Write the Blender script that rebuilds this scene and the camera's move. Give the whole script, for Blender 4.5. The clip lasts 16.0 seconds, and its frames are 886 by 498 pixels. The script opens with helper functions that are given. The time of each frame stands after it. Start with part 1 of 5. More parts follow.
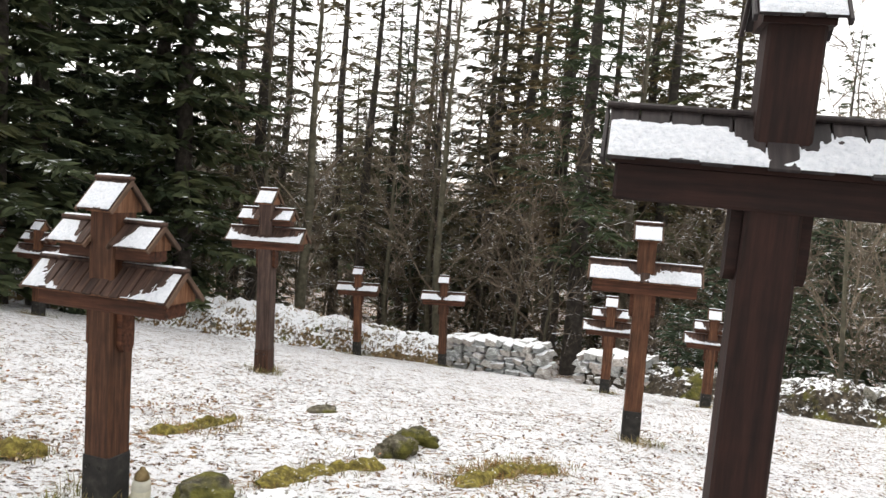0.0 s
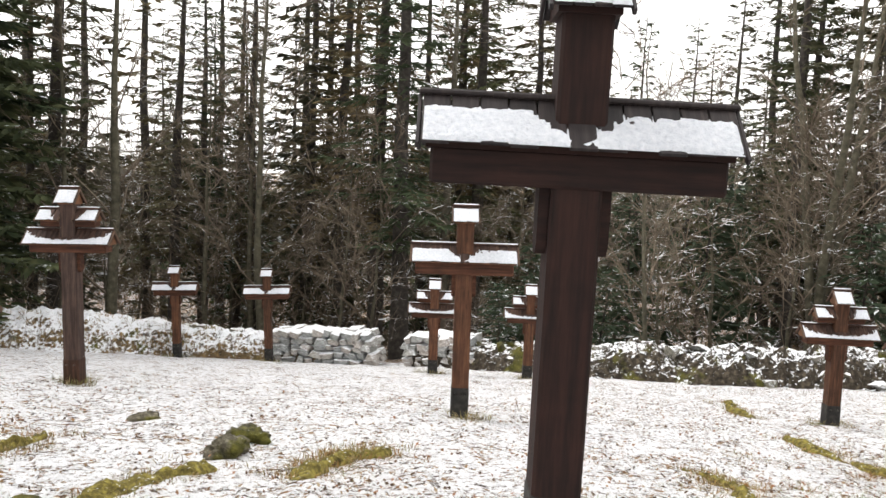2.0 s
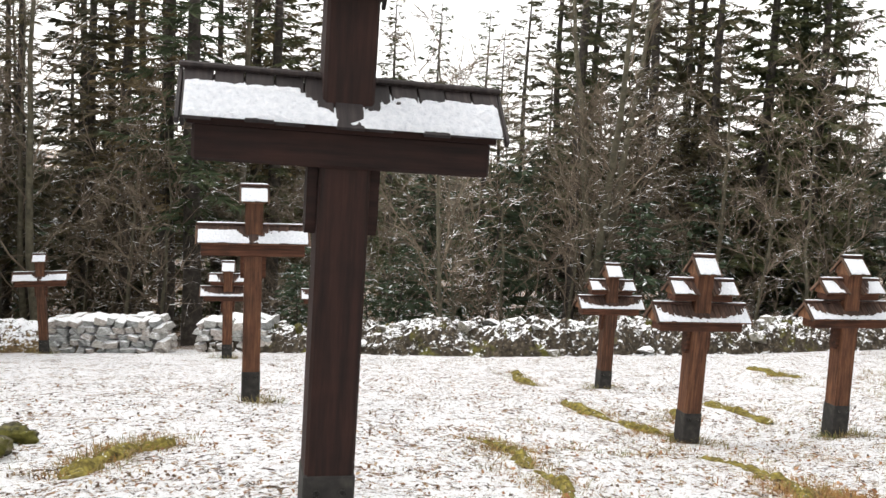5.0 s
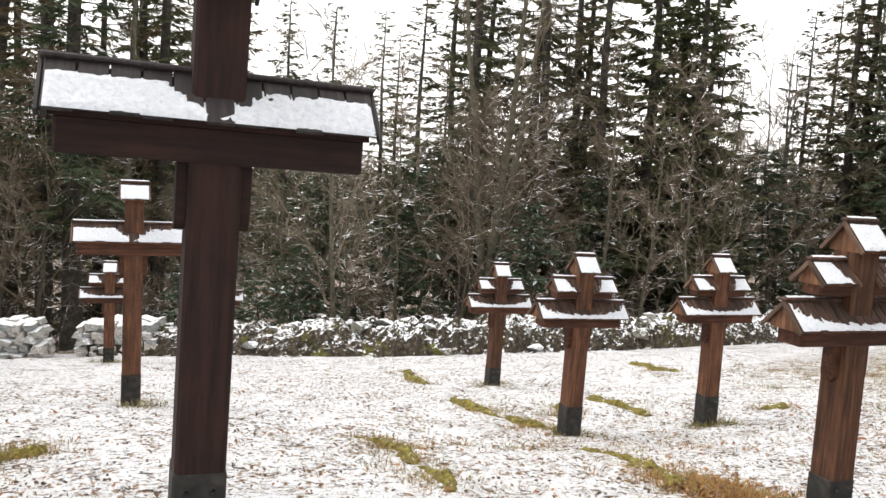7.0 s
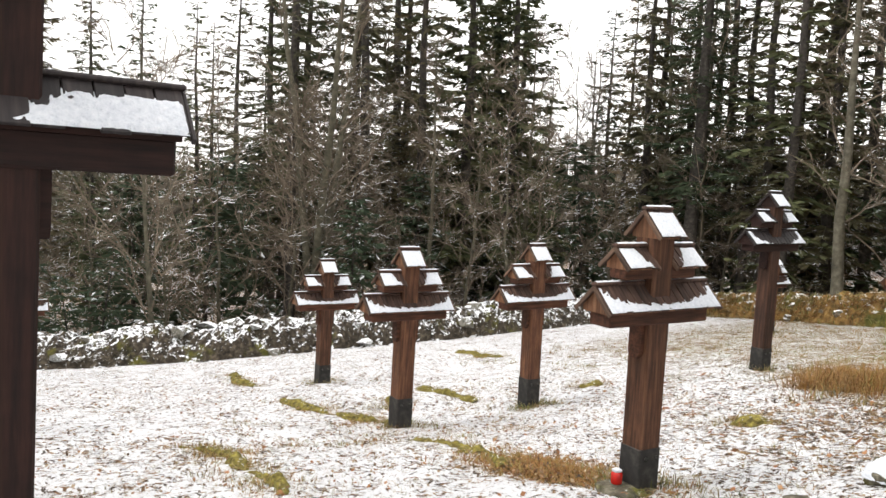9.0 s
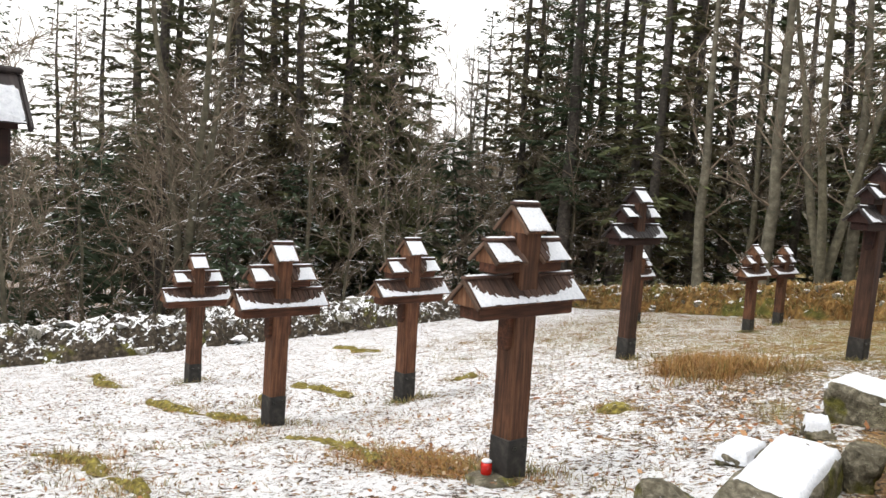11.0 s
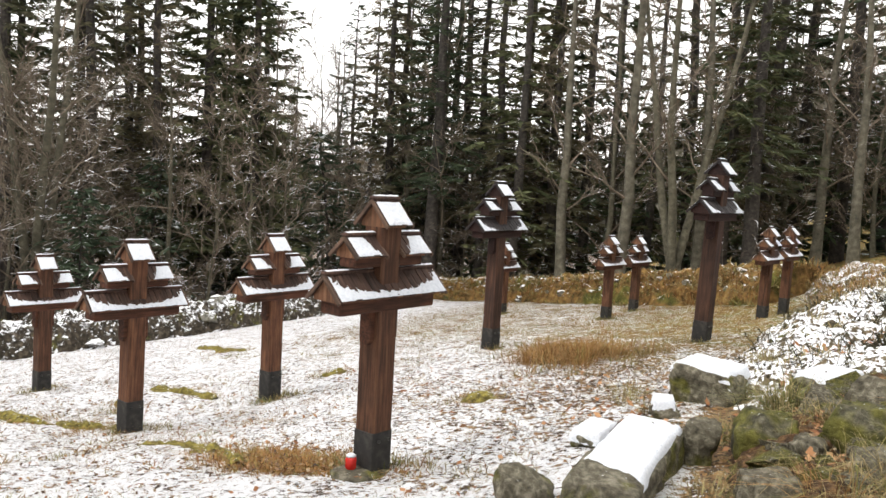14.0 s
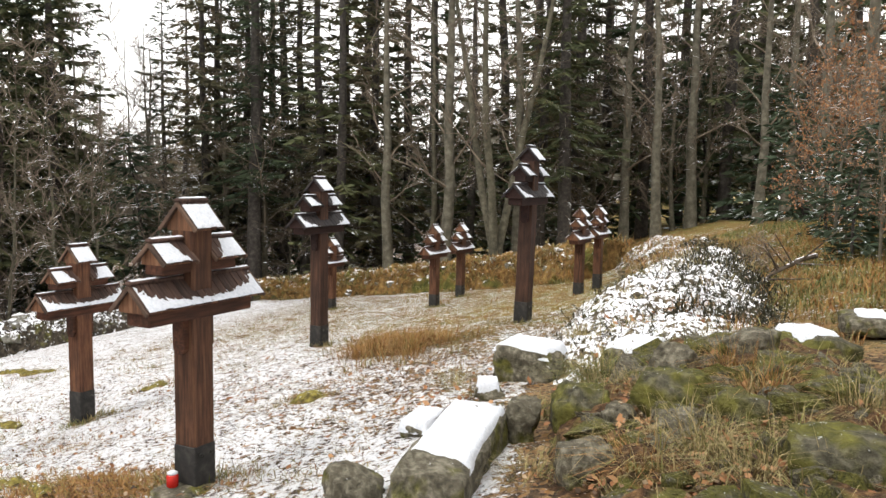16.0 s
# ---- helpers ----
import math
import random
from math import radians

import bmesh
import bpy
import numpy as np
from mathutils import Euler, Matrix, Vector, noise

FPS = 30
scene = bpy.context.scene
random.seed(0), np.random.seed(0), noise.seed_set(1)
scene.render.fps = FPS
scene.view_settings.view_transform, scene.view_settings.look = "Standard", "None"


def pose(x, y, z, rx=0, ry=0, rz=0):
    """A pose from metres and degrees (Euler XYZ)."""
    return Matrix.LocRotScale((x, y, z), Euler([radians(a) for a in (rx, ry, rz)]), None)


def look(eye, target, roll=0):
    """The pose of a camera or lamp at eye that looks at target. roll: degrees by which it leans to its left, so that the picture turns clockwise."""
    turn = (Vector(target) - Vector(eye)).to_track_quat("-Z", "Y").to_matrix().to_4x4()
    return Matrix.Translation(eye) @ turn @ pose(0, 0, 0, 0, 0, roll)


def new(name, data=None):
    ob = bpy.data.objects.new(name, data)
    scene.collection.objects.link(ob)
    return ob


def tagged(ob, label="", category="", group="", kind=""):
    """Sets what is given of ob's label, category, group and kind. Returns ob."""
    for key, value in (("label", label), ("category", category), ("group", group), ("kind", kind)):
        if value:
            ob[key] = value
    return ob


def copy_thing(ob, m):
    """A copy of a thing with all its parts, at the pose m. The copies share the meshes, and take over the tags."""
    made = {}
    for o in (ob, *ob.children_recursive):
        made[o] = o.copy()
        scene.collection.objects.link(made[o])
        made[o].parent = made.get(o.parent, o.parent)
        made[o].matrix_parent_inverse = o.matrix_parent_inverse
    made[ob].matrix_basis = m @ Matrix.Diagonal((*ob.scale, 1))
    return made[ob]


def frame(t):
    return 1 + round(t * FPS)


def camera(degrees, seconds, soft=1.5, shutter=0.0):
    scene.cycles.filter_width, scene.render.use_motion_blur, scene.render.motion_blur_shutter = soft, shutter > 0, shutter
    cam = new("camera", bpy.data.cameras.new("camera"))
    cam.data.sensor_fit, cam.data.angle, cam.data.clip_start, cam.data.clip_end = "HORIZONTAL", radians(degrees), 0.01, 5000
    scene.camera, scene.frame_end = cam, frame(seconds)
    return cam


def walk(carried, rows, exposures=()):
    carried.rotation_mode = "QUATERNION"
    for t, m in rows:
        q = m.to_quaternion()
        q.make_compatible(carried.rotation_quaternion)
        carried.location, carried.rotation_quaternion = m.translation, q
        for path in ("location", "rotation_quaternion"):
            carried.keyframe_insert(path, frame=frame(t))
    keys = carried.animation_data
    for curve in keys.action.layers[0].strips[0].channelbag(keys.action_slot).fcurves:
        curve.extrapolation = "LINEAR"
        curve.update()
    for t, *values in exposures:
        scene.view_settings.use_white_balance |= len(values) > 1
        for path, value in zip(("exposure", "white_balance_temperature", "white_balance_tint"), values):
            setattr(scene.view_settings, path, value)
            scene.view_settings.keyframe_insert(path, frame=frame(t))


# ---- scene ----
cam = camera(57.2, 16.0, 1.5)
PATH = [
    (0, (-0.073, -0.117, 1.732), (0.071, 1.87, 1.553), 4.6),
    (0.5, (-0.083, -0.139, 1.73), (0.183, 1.836, 1.562), 3.1),
    (1, (-0.082, -0.144, 1.73), (0.312, 1.808, 1.55), 3.3),
    (1.5, (-0.082, -0.15, 1.73), (0.41, 1.78, 1.555), 3.2),
    (2, (-0.079, -0.147, 1.728), (0.493, 1.761, 1.547), 2.5),
    (2.5, (-0.077, -0.146, 1.728), (0.578, 1.734, 1.54), 2.7),
    (3, (-0.08, -0.153, 1.729), (0.694, 1.682, 1.54), 1.8),
    (3.5, (-0.055, -0.156, 1.728), (0.801, 1.64, 1.524), 2.9),
    (4, (-0.023, -0.172, 1.73), (0.886, 1.598, 1.524), 3.1),
    (6.5, (0.054, -0.249, 1.729), (1.231, 1.356, 1.533), 3.7),
    (7, (0.062, -0.281, 1.724), (1.286, 1.289, 1.536), 3.9),
    (7.5, (0.067, -0.28, 1.723), (1.347, 1.246, 1.541), 4.3),
    (8, (0.06, -0.285, 1.73), (1.444, 1.148, 1.55), 3.6),
    (8.5, (0.065, -0.279, 1.735), (1.542, 1.057, 1.557), 3.3),
    (9, (0.062, -0.291, 1.738), (1.592, 0.984, 1.562), 3.0),
    (9.5, (0.061, -0.311, 1.741), (1.646, 0.897, 1.57), 2.7),
    (10, (0.093, -0.317, 1.74), (1.716, 0.838, 1.569), 3.0),
    (12.5, (0.13, -0.368, 1.741), (1.923, 0.502, 1.569), 3.7),
    (13, (0.126, -0.384, 1.743), (1.935, 0.45, 1.572), 3.6),
    (13.5, (0.134, -0.387, 1.746), (1.962, 0.406, 1.576), 3.7),
    (14, (0.134, -0.399, 1.745), (1.978, 0.357, 1.578), 3.4),
    (14.5, (0.141, -0.407, 1.75), (2.007, 0.294, 1.583), 2.0),
    (15, (0.152, -0.423, 1.753), (2.039, 0.215, 1.579), -0.3),
    (15.5, (0.187, -0.438, 1.75), (2.113, 0.072, 1.571), 0.2),
    (16, (0.2, -0.461, 1.756), (2.161, -0.106, 1.587), 0.8),
]
walk(cam, [(t, look(eye, aim, roll)) for t, eye, aim, roll in PATH], [(0, 0.41), (16, 0.41)])

# ---- world and light: an overcast winter day ----
world = bpy.data.worlds.new("overcast")
scene.world = world
world.use_nodes = True
wn, wl = world.node_tree.nodes, world.node_tree.links
bg = wn["Background"]
sky = wn.new("ShaderNodeTexSky")
sky.sky_type, sky.sun_disc = "NISHITA", False
sky.sun_elevation, sky.sun_rotation = radians(56), radians(-54)
sky.air_density, sky.dust_density = 1.0, 4.0
grey = wn.new("ShaderNodeHueSaturation")
grey.inputs["Saturation"].default_value = 0.12
wl.new(sky.outputs[0], grey.inputs["Color"])
cloud = wn.new("ShaderNodeMix")
cloud.data_type = "RGBA"
cloud.inputs[0].default_value = 0.6
cloud.inputs[7].default_value = (9.4, 9.15, 8.9, 1)
wl.new(grey.outputs[0], cloud.inputs[6])
wl.new(cloud.outputs[2], bg.inputs["Color"])
bg.inputs["Strength"].default_value = 0.2
sun = new("sun", bpy.data.lights.new("sun", "SUN"))
sun.data.energy, sun.data.angle, sun.data.color = 0.9, radians(20), (1.0, 0.96, 0.9)
sun.matrix_world = look((-7, 5, 13), (0, 0, 0))


# ---- materials ----
def material(name):
    m = bpy.data.materials.new(name)
    m.use_nodes = True
    return m, m.node_tree.nodes, m.node_tree.links, m.node_tree.nodes["Principled BSDF"]


def noise_node(n, l, coord, scale, detail=4, rough=0.6, stretch=None):
    tex = n.new("ShaderNodeTexNoise")
    tex.inputs["Scale"].default_value, tex.inputs["Detail"].default_value, tex.inputs["Roughness"].default_value = scale, detail, rough
    if stretch:
        mp = n.new("ShaderNodeMapping")
        mp.inputs["Scale"].default_value = stretch
        l.new(coord, mp.inputs[0])
        coord = mp.outputs[0]
    l.new(coord, tex.inputs["Vector"])
    return tex


def ramp_node(n, l, fac, stops):
    r = n.new("ShaderNodeValToRGB")
    while len(r.color_ramp.elements) < len(stops):
        r.color_ramp.elements.new(0.5)
    for e, (p, c) in zip(r.color_ramp.elements, stops):
        e.position, e.color = p, (*c, 1) if len(c) == 3 else c
    l.new(fac, r.inputs[0])
    return r


def mix_node(n, l, fac, a, b, mode="MIX"):
    m = n.new("ShaderNodeMix")
    m.data_type, m.blend_type = "RGBA", mode
    for socket, value in ((m.inputs[0], fac), (m.inputs[6], a), (m.inputs[7], b)):
        if isinstance(value, (int, float)):
            socket.default_value = value
        elif isinstance(value, tuple):
            socket.default_value = (*value, 1)
        else:
            l.new(value, socket)
    return m.outputs[2]


def math_node(n, l, op, a, b=None, clamp=False):
    m = n.new("ShaderNodeMath")
    m.operation, m.use_clamp = op, clamp
    for socket, value in zip(m.inputs, (a, b)):
        if value is None:
            continue
        if isinstance(value, (int, float)):
            socket.default_value = value
        else:
            l.new(value, socket)
    return m.outputs[0]


def bump_node(n, l, height, bsdf, strength, distance):
    b = n.new("ShaderNodeBump")
    b.inputs["Strength"].default_value, b.inputs["Distance"].default_value = strength, distance
    l.new(height, b.inputs["Height"])
    l.new(b.outputs[0], bsdf.inputs["Normal"])


def coords(n, kind="Object"):
    return n.new("ShaderNodeTexCoord").outputs[kind]


def wood(name, dark, mid, light, along=(1, 1, 0.07), scale=38.0, rough=0.75):
    m, n, l, b = material(name)
    c = coords(n)
    rnd = n.new("ShaderNodeObjectInfo").outputs["Random"]
    shift = n.new("ShaderNodeVectorMath")
    shift.operation = "ADD"
    l.new(c, shift.inputs[0])
    l.new(rnd, shift.inputs[1])
    grain = noise_node(n, l, shift.outputs[0], scale, 5, 0.65, along)
    blotch = noise_node(n, l, shift.outputs[0], 5.0, 3)
    col = ramp_node(n, l, grain.outputs["Fac"], [(0.3, dark), (0.52, mid), (0.75, light)]).outputs[0]
    shade = ramp_node(n, l, blotch.outputs["Fac"], [(0.3, (0.62, 0.6, 0.6)), (0.7, (1.2, 1.1, 1.05))]).outputs[0]
    col = mix_node(n, l, 0.8, col, shade, "MULTIPLY")
    vary = ramp_node(n, l, rnd, [(0.0, (0.72, 0.72, 0.72)), (1.0, (1.2, 1.15, 1.1))]).outputs[0]
    col = mix_node(n, l, 0.8, col, vary, "MULTIPLY")
    l.new(col, b.inputs["Base Color"])
    b.inputs["Roughness"].default_value = rough
    b.inputs["Specular IOR Level"].default_value = 0.3
    bump_node(n, l, grain.outputs["Fac"], b, 0.5, 0.004)
    return m


M_POST = wood("brown_stained_wood", (0.032, 0.015, 0.009), (0.108, 0.05, 0.027), (0.2, 0.103, 0.056))
M_POST_DARK = wood("dark_stained_wood", (0.011, 0.0055, 0.0045), (0.025, 0.0105, 0.008), (0.042, 0.0185, 0.0135))
M_POST_GREY = wood("weathered_brown_wood", (0.03, 0.02, 0.016), (0.085, 0.055, 0.045), (0.15, 0.105, 0.085))
M_POST_WET = wood("wet_dark_brown_wood", (0.02, 0.011, 0.008), (0.06, 0.03, 0.019), (0.11, 0.058, 0.036))
M_BEAM = wood("brown_stained_beam", (0.026, 0.012, 0.008), (0.08, 0.033, 0.018), (0.14, 0.062, 0.034), (0.07, 1, 1))
M_BEAM_DARK = wood("dark_stained_beam", (0.011, 0.005, 0.0042), (0.026, 0.0105, 0.008), (0.044, 0.019, 0.014), (0.07, 1, 1))
M_SHINGLE = wood("grey_brown_shingle", (0.022, 0.014, 0.011), (0.07, 0.042, 0.032), (0.13, 0.085, 0.065), (1, 0.07, 0.07))
M_SHINGLE_DARK = wood("dark_wet_shingle", (0.012, 0.01, 0.011), (0.03, 0.025, 0.026), (0.06, 0.05, 0.05), (1, 0.07, 0.07), rough=0.5)
M_BARGE = wood("greyed_barge_board", (0.05, 0.034, 0.025), (0.13, 0.085, 0.06), (0.22, 0.16, 0.12), (1, 0.07, 0.07))
M_GABLE = wood("pale_brown_gable", (0.08, 0.038, 0.02), (0.19, 0.098, 0.053), (0.3, 0.175, 0.105))


def plain(name, colors, scale, rough=0.8, bump=0.3, distance=0.01, metal=0.0, detail=5):
    m, n, l, b = material(name)
    c = coords(n)
    t = noise_node(n, l, c, scale, detail)
    t2 = noise_node(n, l, c, scale * 0.17, 3)
    steps = [(0.28 + 0.45 * i / (len(colors) - 1), k) for i, k in enumerate(colors)]
    col = ramp_node(n, l, t.outputs["Fac"], steps).outputs[0]
    shade = ramp_node(n, l, t2.outputs["Fac"], [(0.3, (0.7, 0.7, 0.7)), (0.7, (1.2, 1.2, 1.2))]).outputs[0]
    l.new(mix_node(n, l, 0.7, col, shade, "MULTIPLY"), b.inputs["Base Color"])
    b.inputs["Roughness"].default_value, b.inputs["Metallic"].default_value = rough, metal
    bump_node(n, l, t.outputs["Fac"], b, bump, distance)
    return m


M_SHOE = plain("tarred_steel", [(0.009, 0.0085, 0.008), (0.022, 0.02, 0.018), (0.055, 0.05, 0.043)], 14, 0.85, 0.4, 0.004)
M_BOLT = plain("bolt_steel", [(0.1, 0.1, 0.1), (0.25, 0.24, 0.22)], 60, 0.5, 0.1, 0.001, 0.8)
M_BARK = plain("spruce_bark", [(0.02, 0.017, 0.014), (0.05, 0.042, 0.035), (0.1, 0.088, 0.075)], 9, 0.9, 0.8, 0.03)
M_BEECH = plain("beech_bark", [(0.045, 0.04, 0.028), (0.105, 0.094, 0.066), (0.19, 0.172, 0.13)], 5, 0.85, 0.4, 0.01)
M_MOSSBARK = plain("mossy_bark", [(0.045, 0.04, 0.026), (0.092, 0.083, 0.055), (0.16, 0.146, 0.1)], 7, 0.9, 0.6, 0.02)
M_WAX = plain("pale_candle_glass", [(0.45, 0.44, 0.36), (0.62, 0.6, 0.5)], 20, 0.25, 0.05, 0.001)
M_RED = plain("red_candle_glass", [(0.45, 0.012, 0.008), (0.65, 0.03, 0.02)], 20, 0.2, 0.05, 0.001)
M_LID = plain("dull_gold_lid", [(0.16, 0.11, 0.05), (0.32, 0.24, 0.12)], 40, 0.4, 0.1, 0.001, 0.7)
M_LABEL = plain("printed_paper", [(0.5, 0.48, 0.36), (0.66, 0.63, 0.5)], 30, 0.6, 0.05, 0.001)


def snow_material():
    m, n, l, b = material("fresh_thin_snow")
    c = coords(n)
    t = noise_node(n, l, c, 55, 5)
    t2 = noise_node(n, l, c, 9, 3)
    col = ramp_node(n, l, t.outputs["Fac"], [(0.25, (0.5, 0.53, 0.58)), (0.42, (0.64, 0.67, 0.72)), (0.7, (0.76, 0.78, 0.82))]).outputs[0]
    l.new(col, b.inputs["Base Color"])
    b.inputs["Roughness"].default_value = 0.9
    b.inputs["Specular IOR Level"].default_value = 0.2
    both = math_node(n, l, "ADD", t.outputs["Fac"], t2.outputs["Fac"])
    bump_node(n, l, both, b, 0.7, 0.015)
    return m


M_SNOW = snow_material()


def snow_dusted(name, colors, scale, cover, soft=0.12, bump=0.7, distance=0.03, moss=0.0, broken=2.4, vary=0.0):
    """A surface with snow lying where it faces upwards, broken up by noise."""
    m, n, l, b = material(name)
    c = coords(n)
    t = noise_node(n, l, c, scale, 6)
    big = noise_node(n, l, c, scale * 0.2, 3)
    steps = [(0.28 + 0.45 * i / (len(colors) - 1), k) for i, k in enumerate(colors)]
    col = ramp_node(n, l, t.outputs["Fac"], steps).outputs[0]
    if moss:
        where = ramp_node(n, l, big.outputs["Fac"], [(0.62 - moss * 0.3, (0, 0, 0)), (0.72 - moss * 0.3, (1, 1, 1))]).outputs[0]
        green = ramp_node(n, l, t.outputs["Fac"], [(0.3, (0.035, 0.036, 0.011)), (0.7, (0.16, 0.15, 0.035))]).outputs[0]
        col = mix_node(n, l, where, col, green)
    sep = n.new("ShaderNodeSeparateXYZ")
    l.new(n.new("ShaderNodeNewGeometry").outputs["Normal"], sep.inputs[0])
    bits = noise_node(n, l, c, scale * 1.6, 4)
    up = math_node(n, l, "ADD", sep.outputs["Z"], math_node(n, l, "MULTIPLY", math_node(n, l, "SUBTRACT", bits.outputs["Fac"], 0.5), broken))
    up = math_node(n, l, "MULTIPLY", up, 0.5)
    fac = ramp_node(n, l, up, [((1 - cover - soft) / 2, (0, 0, 0)), ((1 - cover + soft) / 2, (1, 1, 1))]).outputs[0]
    if vary:
        rnd = n.new("ShaderNodeObjectInfo").outputs["Random"]
        tint = ramp_node(n, l, rnd, [(0.0, (0.62, 0.68, 0.66)), (0.35, (0.95, 1.0, 0.92)), (0.7, (1.3, 1.16, 0.98)), (1.0, (1.6, 1.35, 1.15))]).outputs[0]
        col = mix_node(n, l, vary, col, tint, "MULTIPLY")
    l.new(mix_node(n, l, fac, col, (0.86, 0.88, 0.91)), b.inputs["Base Color"])
    b.inputs["Roughness"].default_value = 0.9
    b.inputs["Specular IOR Level"].default_value = 0.2
    bump_node(n, l, t.outputs["Fac"], b, bump, distance)
    return m


M_MOSS = snow_dusted("moss", [(0.03, 0.024, 0.01), (0.15, 0.122, 0.03), (0.36, 0.31, 0.075)], 22, -0.3, 0.06, 0.9, 0.03)
M_STONE = snow_dusted("grey_fieldstone", [(0.07, 0.065, 0.055), (0.19, 0.18, 0.15), (0.33, 0.31, 0.27)], 9, 0.28, moss=0.25)
M_STONE_SNOWY = snow_dusted("snowy_fieldstone", [(0.12, 0.12, 0.11), (0.25, 0.25, 0.24), (0.38, 0.38, 0.37)], 7, 0.55)
M_STONE_MOSSY = snow_dusted("mossy_fieldstone", [(0.022, 0.02, 0.013), (0.085, 0.078, 0.052), (0.2, 0.185, 0.135)], 14, -0.4, 0.1, 1.0, 0.05, moss=0.75)
M_MOUND = snow_dusted("rubble_and_soil", [(0.012, 0.01, 0.008), (0.055, 0.045, 0.033), (0.16, 0.13, 0.095)], 11, 0.24, 0.1, moss=0.12, broken=2.0)
M_MOUND_GRASSY = snow_dusted("grassy_rubble_mound", [(0.03, 0.022, 0.012), (0.15, 0.105, 0.055), (0.32, 0.22, 0.1)], 9, 0.46, 0.12, moss=0.15, broken=2.0)
M_STONE_PALE = snow_dusted("pale_frosted_stone", [(0.14, 0.14, 0.135), (0.36, 0.36, 0.36), (0.56, 0.57, 0.58)], 6, 0.34, vary=0.5)
M_MOUND_LOOSE = snow_dusted("snow_broken_rubble", [(0.02, 0.016, 0.011), (0.09, 0.07, 0.042), (0.22, 0.17, 0.1)], 14, 0.2, 0.1, moss=0.15, broken=2.8)
M_BANK = snow_dusted("grassy_bank_rubble", [(0.03, 0.022, 0.01), (0.17, 0.1, 0.034), (0.36, 0.225, 0.08)], 5, 0.03, 0.1, 1.0, 0.05, moss=0.3)
M_RUBBLE = snow_dusted("bare_rubble_and_leaves", [(0.012, 0.008, 0.005), (0.08, 0.044, 0.021), (0.24, 0.14, 0.06)], 17, -0.5, 0.1, 1.0, 0.05, moss=0.3)
M_STONE_BARE = snow_dusted("bare_fieldstone", [(0.032, 0.028, 0.02), (0.125, 0.112, 0.08), (0.3, 0.275, 0.21)], 17, -0.45, 0.1, 1.0, 0.05, moss=0.3)
M_FIR = snow_dusted("fir_needles", [(0.024, 0.036, 0.021), (0.057, 0.072, 0.04), (0.11, 0.122, 0.066)], 2.2, -0.24, 0.1, 0.2, vary=1.0)
M_SPRUCE = snow_dusted("spruce_needles", [(0.045, 0.042, 0.024), (0.1, 0.09, 0.055), (0.18, 0.157, 0.1)], 2.2, -0.16, 0.1, 0.2, vary=1.0)
# far needles: paler, greyer base colours carry the haze of distance
M_FARWOOD_HAZED = snow_dusted("hazed_far_conifer_needles", [(0.07, 0.065, 0.05), (0.14, 0.128, 0.1), (0.23, 0.21, 0.17)], 1.2, -0.05, 0.1, 0.2)
M_YOUNG = snow_dusted("young_spruce_needles", [(0.026, 0.04, 0.022), (0.052, 0.072, 0.042), (0.088, 0.108, 0.066)], 3, -0.12, 0.1, 0.2)
M_TWIG = snow_dusted("bare_twigs", [(0.075, 0.058, 0.043), (0.17, 0.135, 0.1), (0.28, 0.235, 0.18)], 2.5, 0.08, 0.08, 0.2)
M_TWIGDARK = snow_dusted("dead_twigs", [(0.045, 0.034, 0.026), (0.1, 0.08, 0.06), (0.17, 0.14, 0.11)], 2.5, -0.02, 0.08, 0.2)
M_BRUSH = snow_dusted("heather_stems", [(0.012, 0.012, 0.008), (0.04, 0.038, 0.022), (0.09, 0.08, 0.045)], 6, -0.1, 0.1, 0.3)


def island_material(name, stops, rough=0.85):
    m, n, l, b = material(name)
    g = n.new("ShaderNodeNewGeometry")
    col = ramp_node(n, l, g.outputs["Random Per Island"], stops).outputs[0]
    t = noise_node(n, l, coords(n), 40, 3)
    shade = ramp_node(n, l, t.outputs["Fac"], [(0.3, (0.7, 0.7, 0.7)), (0.7, (1.15, 1.15, 1.15))]).outputs[0]
    l.new(mix_node(n, l, 0.7, col, shade, "MULTIPLY"), b.inputs["Base Color"])
    b.inputs["Roughness"].default_value = rough
    return m


M_LEAF = island_material("fallen_leaves", [(0.0, (0.04, 0.025, 0.016)), (0.3, (0.1, 0.06, 0.035)), (0.55, (0.2, 0.115, 0.06)), (0.72, (0.3, 0.13, 0.05)), (0.85, (0.34, 0.24, 0.14)), (1.0, (0.42, 0.33, 0.22))])
M_COPPER = island_material("copper_beech_leaves", [(0.0, (0.18, 0.07, 0.025)), (0.5, (0.34, 0.15, 0.06)), (1.0, (0.44, 0.25, 0.12))])
M_GRASS = island_material("dry_grass", [(0.0, (0.09, 0.07, 0.025)), (0.35, (0.24, 0.19, 0.08)), (0.7, (0.38, 0.29, 0.14)), (1.0, (0.2, 0.21, 0.05))])
M_GRASS_RUST = island_material("rusty_grass", [(0.0, (0.13, 0.06, 0.018)), (0.4, (0.3, 0.14, 0.04)), (0.75, (0.38, 0.22, 0.07)), (1.0, (0.17, 0.17, 0.045))])
M_GRASS_GREEN = island_material("green_grass", [(0.0, (0.05, 0.065, 0.015)), (0.5, (0.14, 0.15, 0.035)), (1.0, (0.3, 0.26, 0.1))])


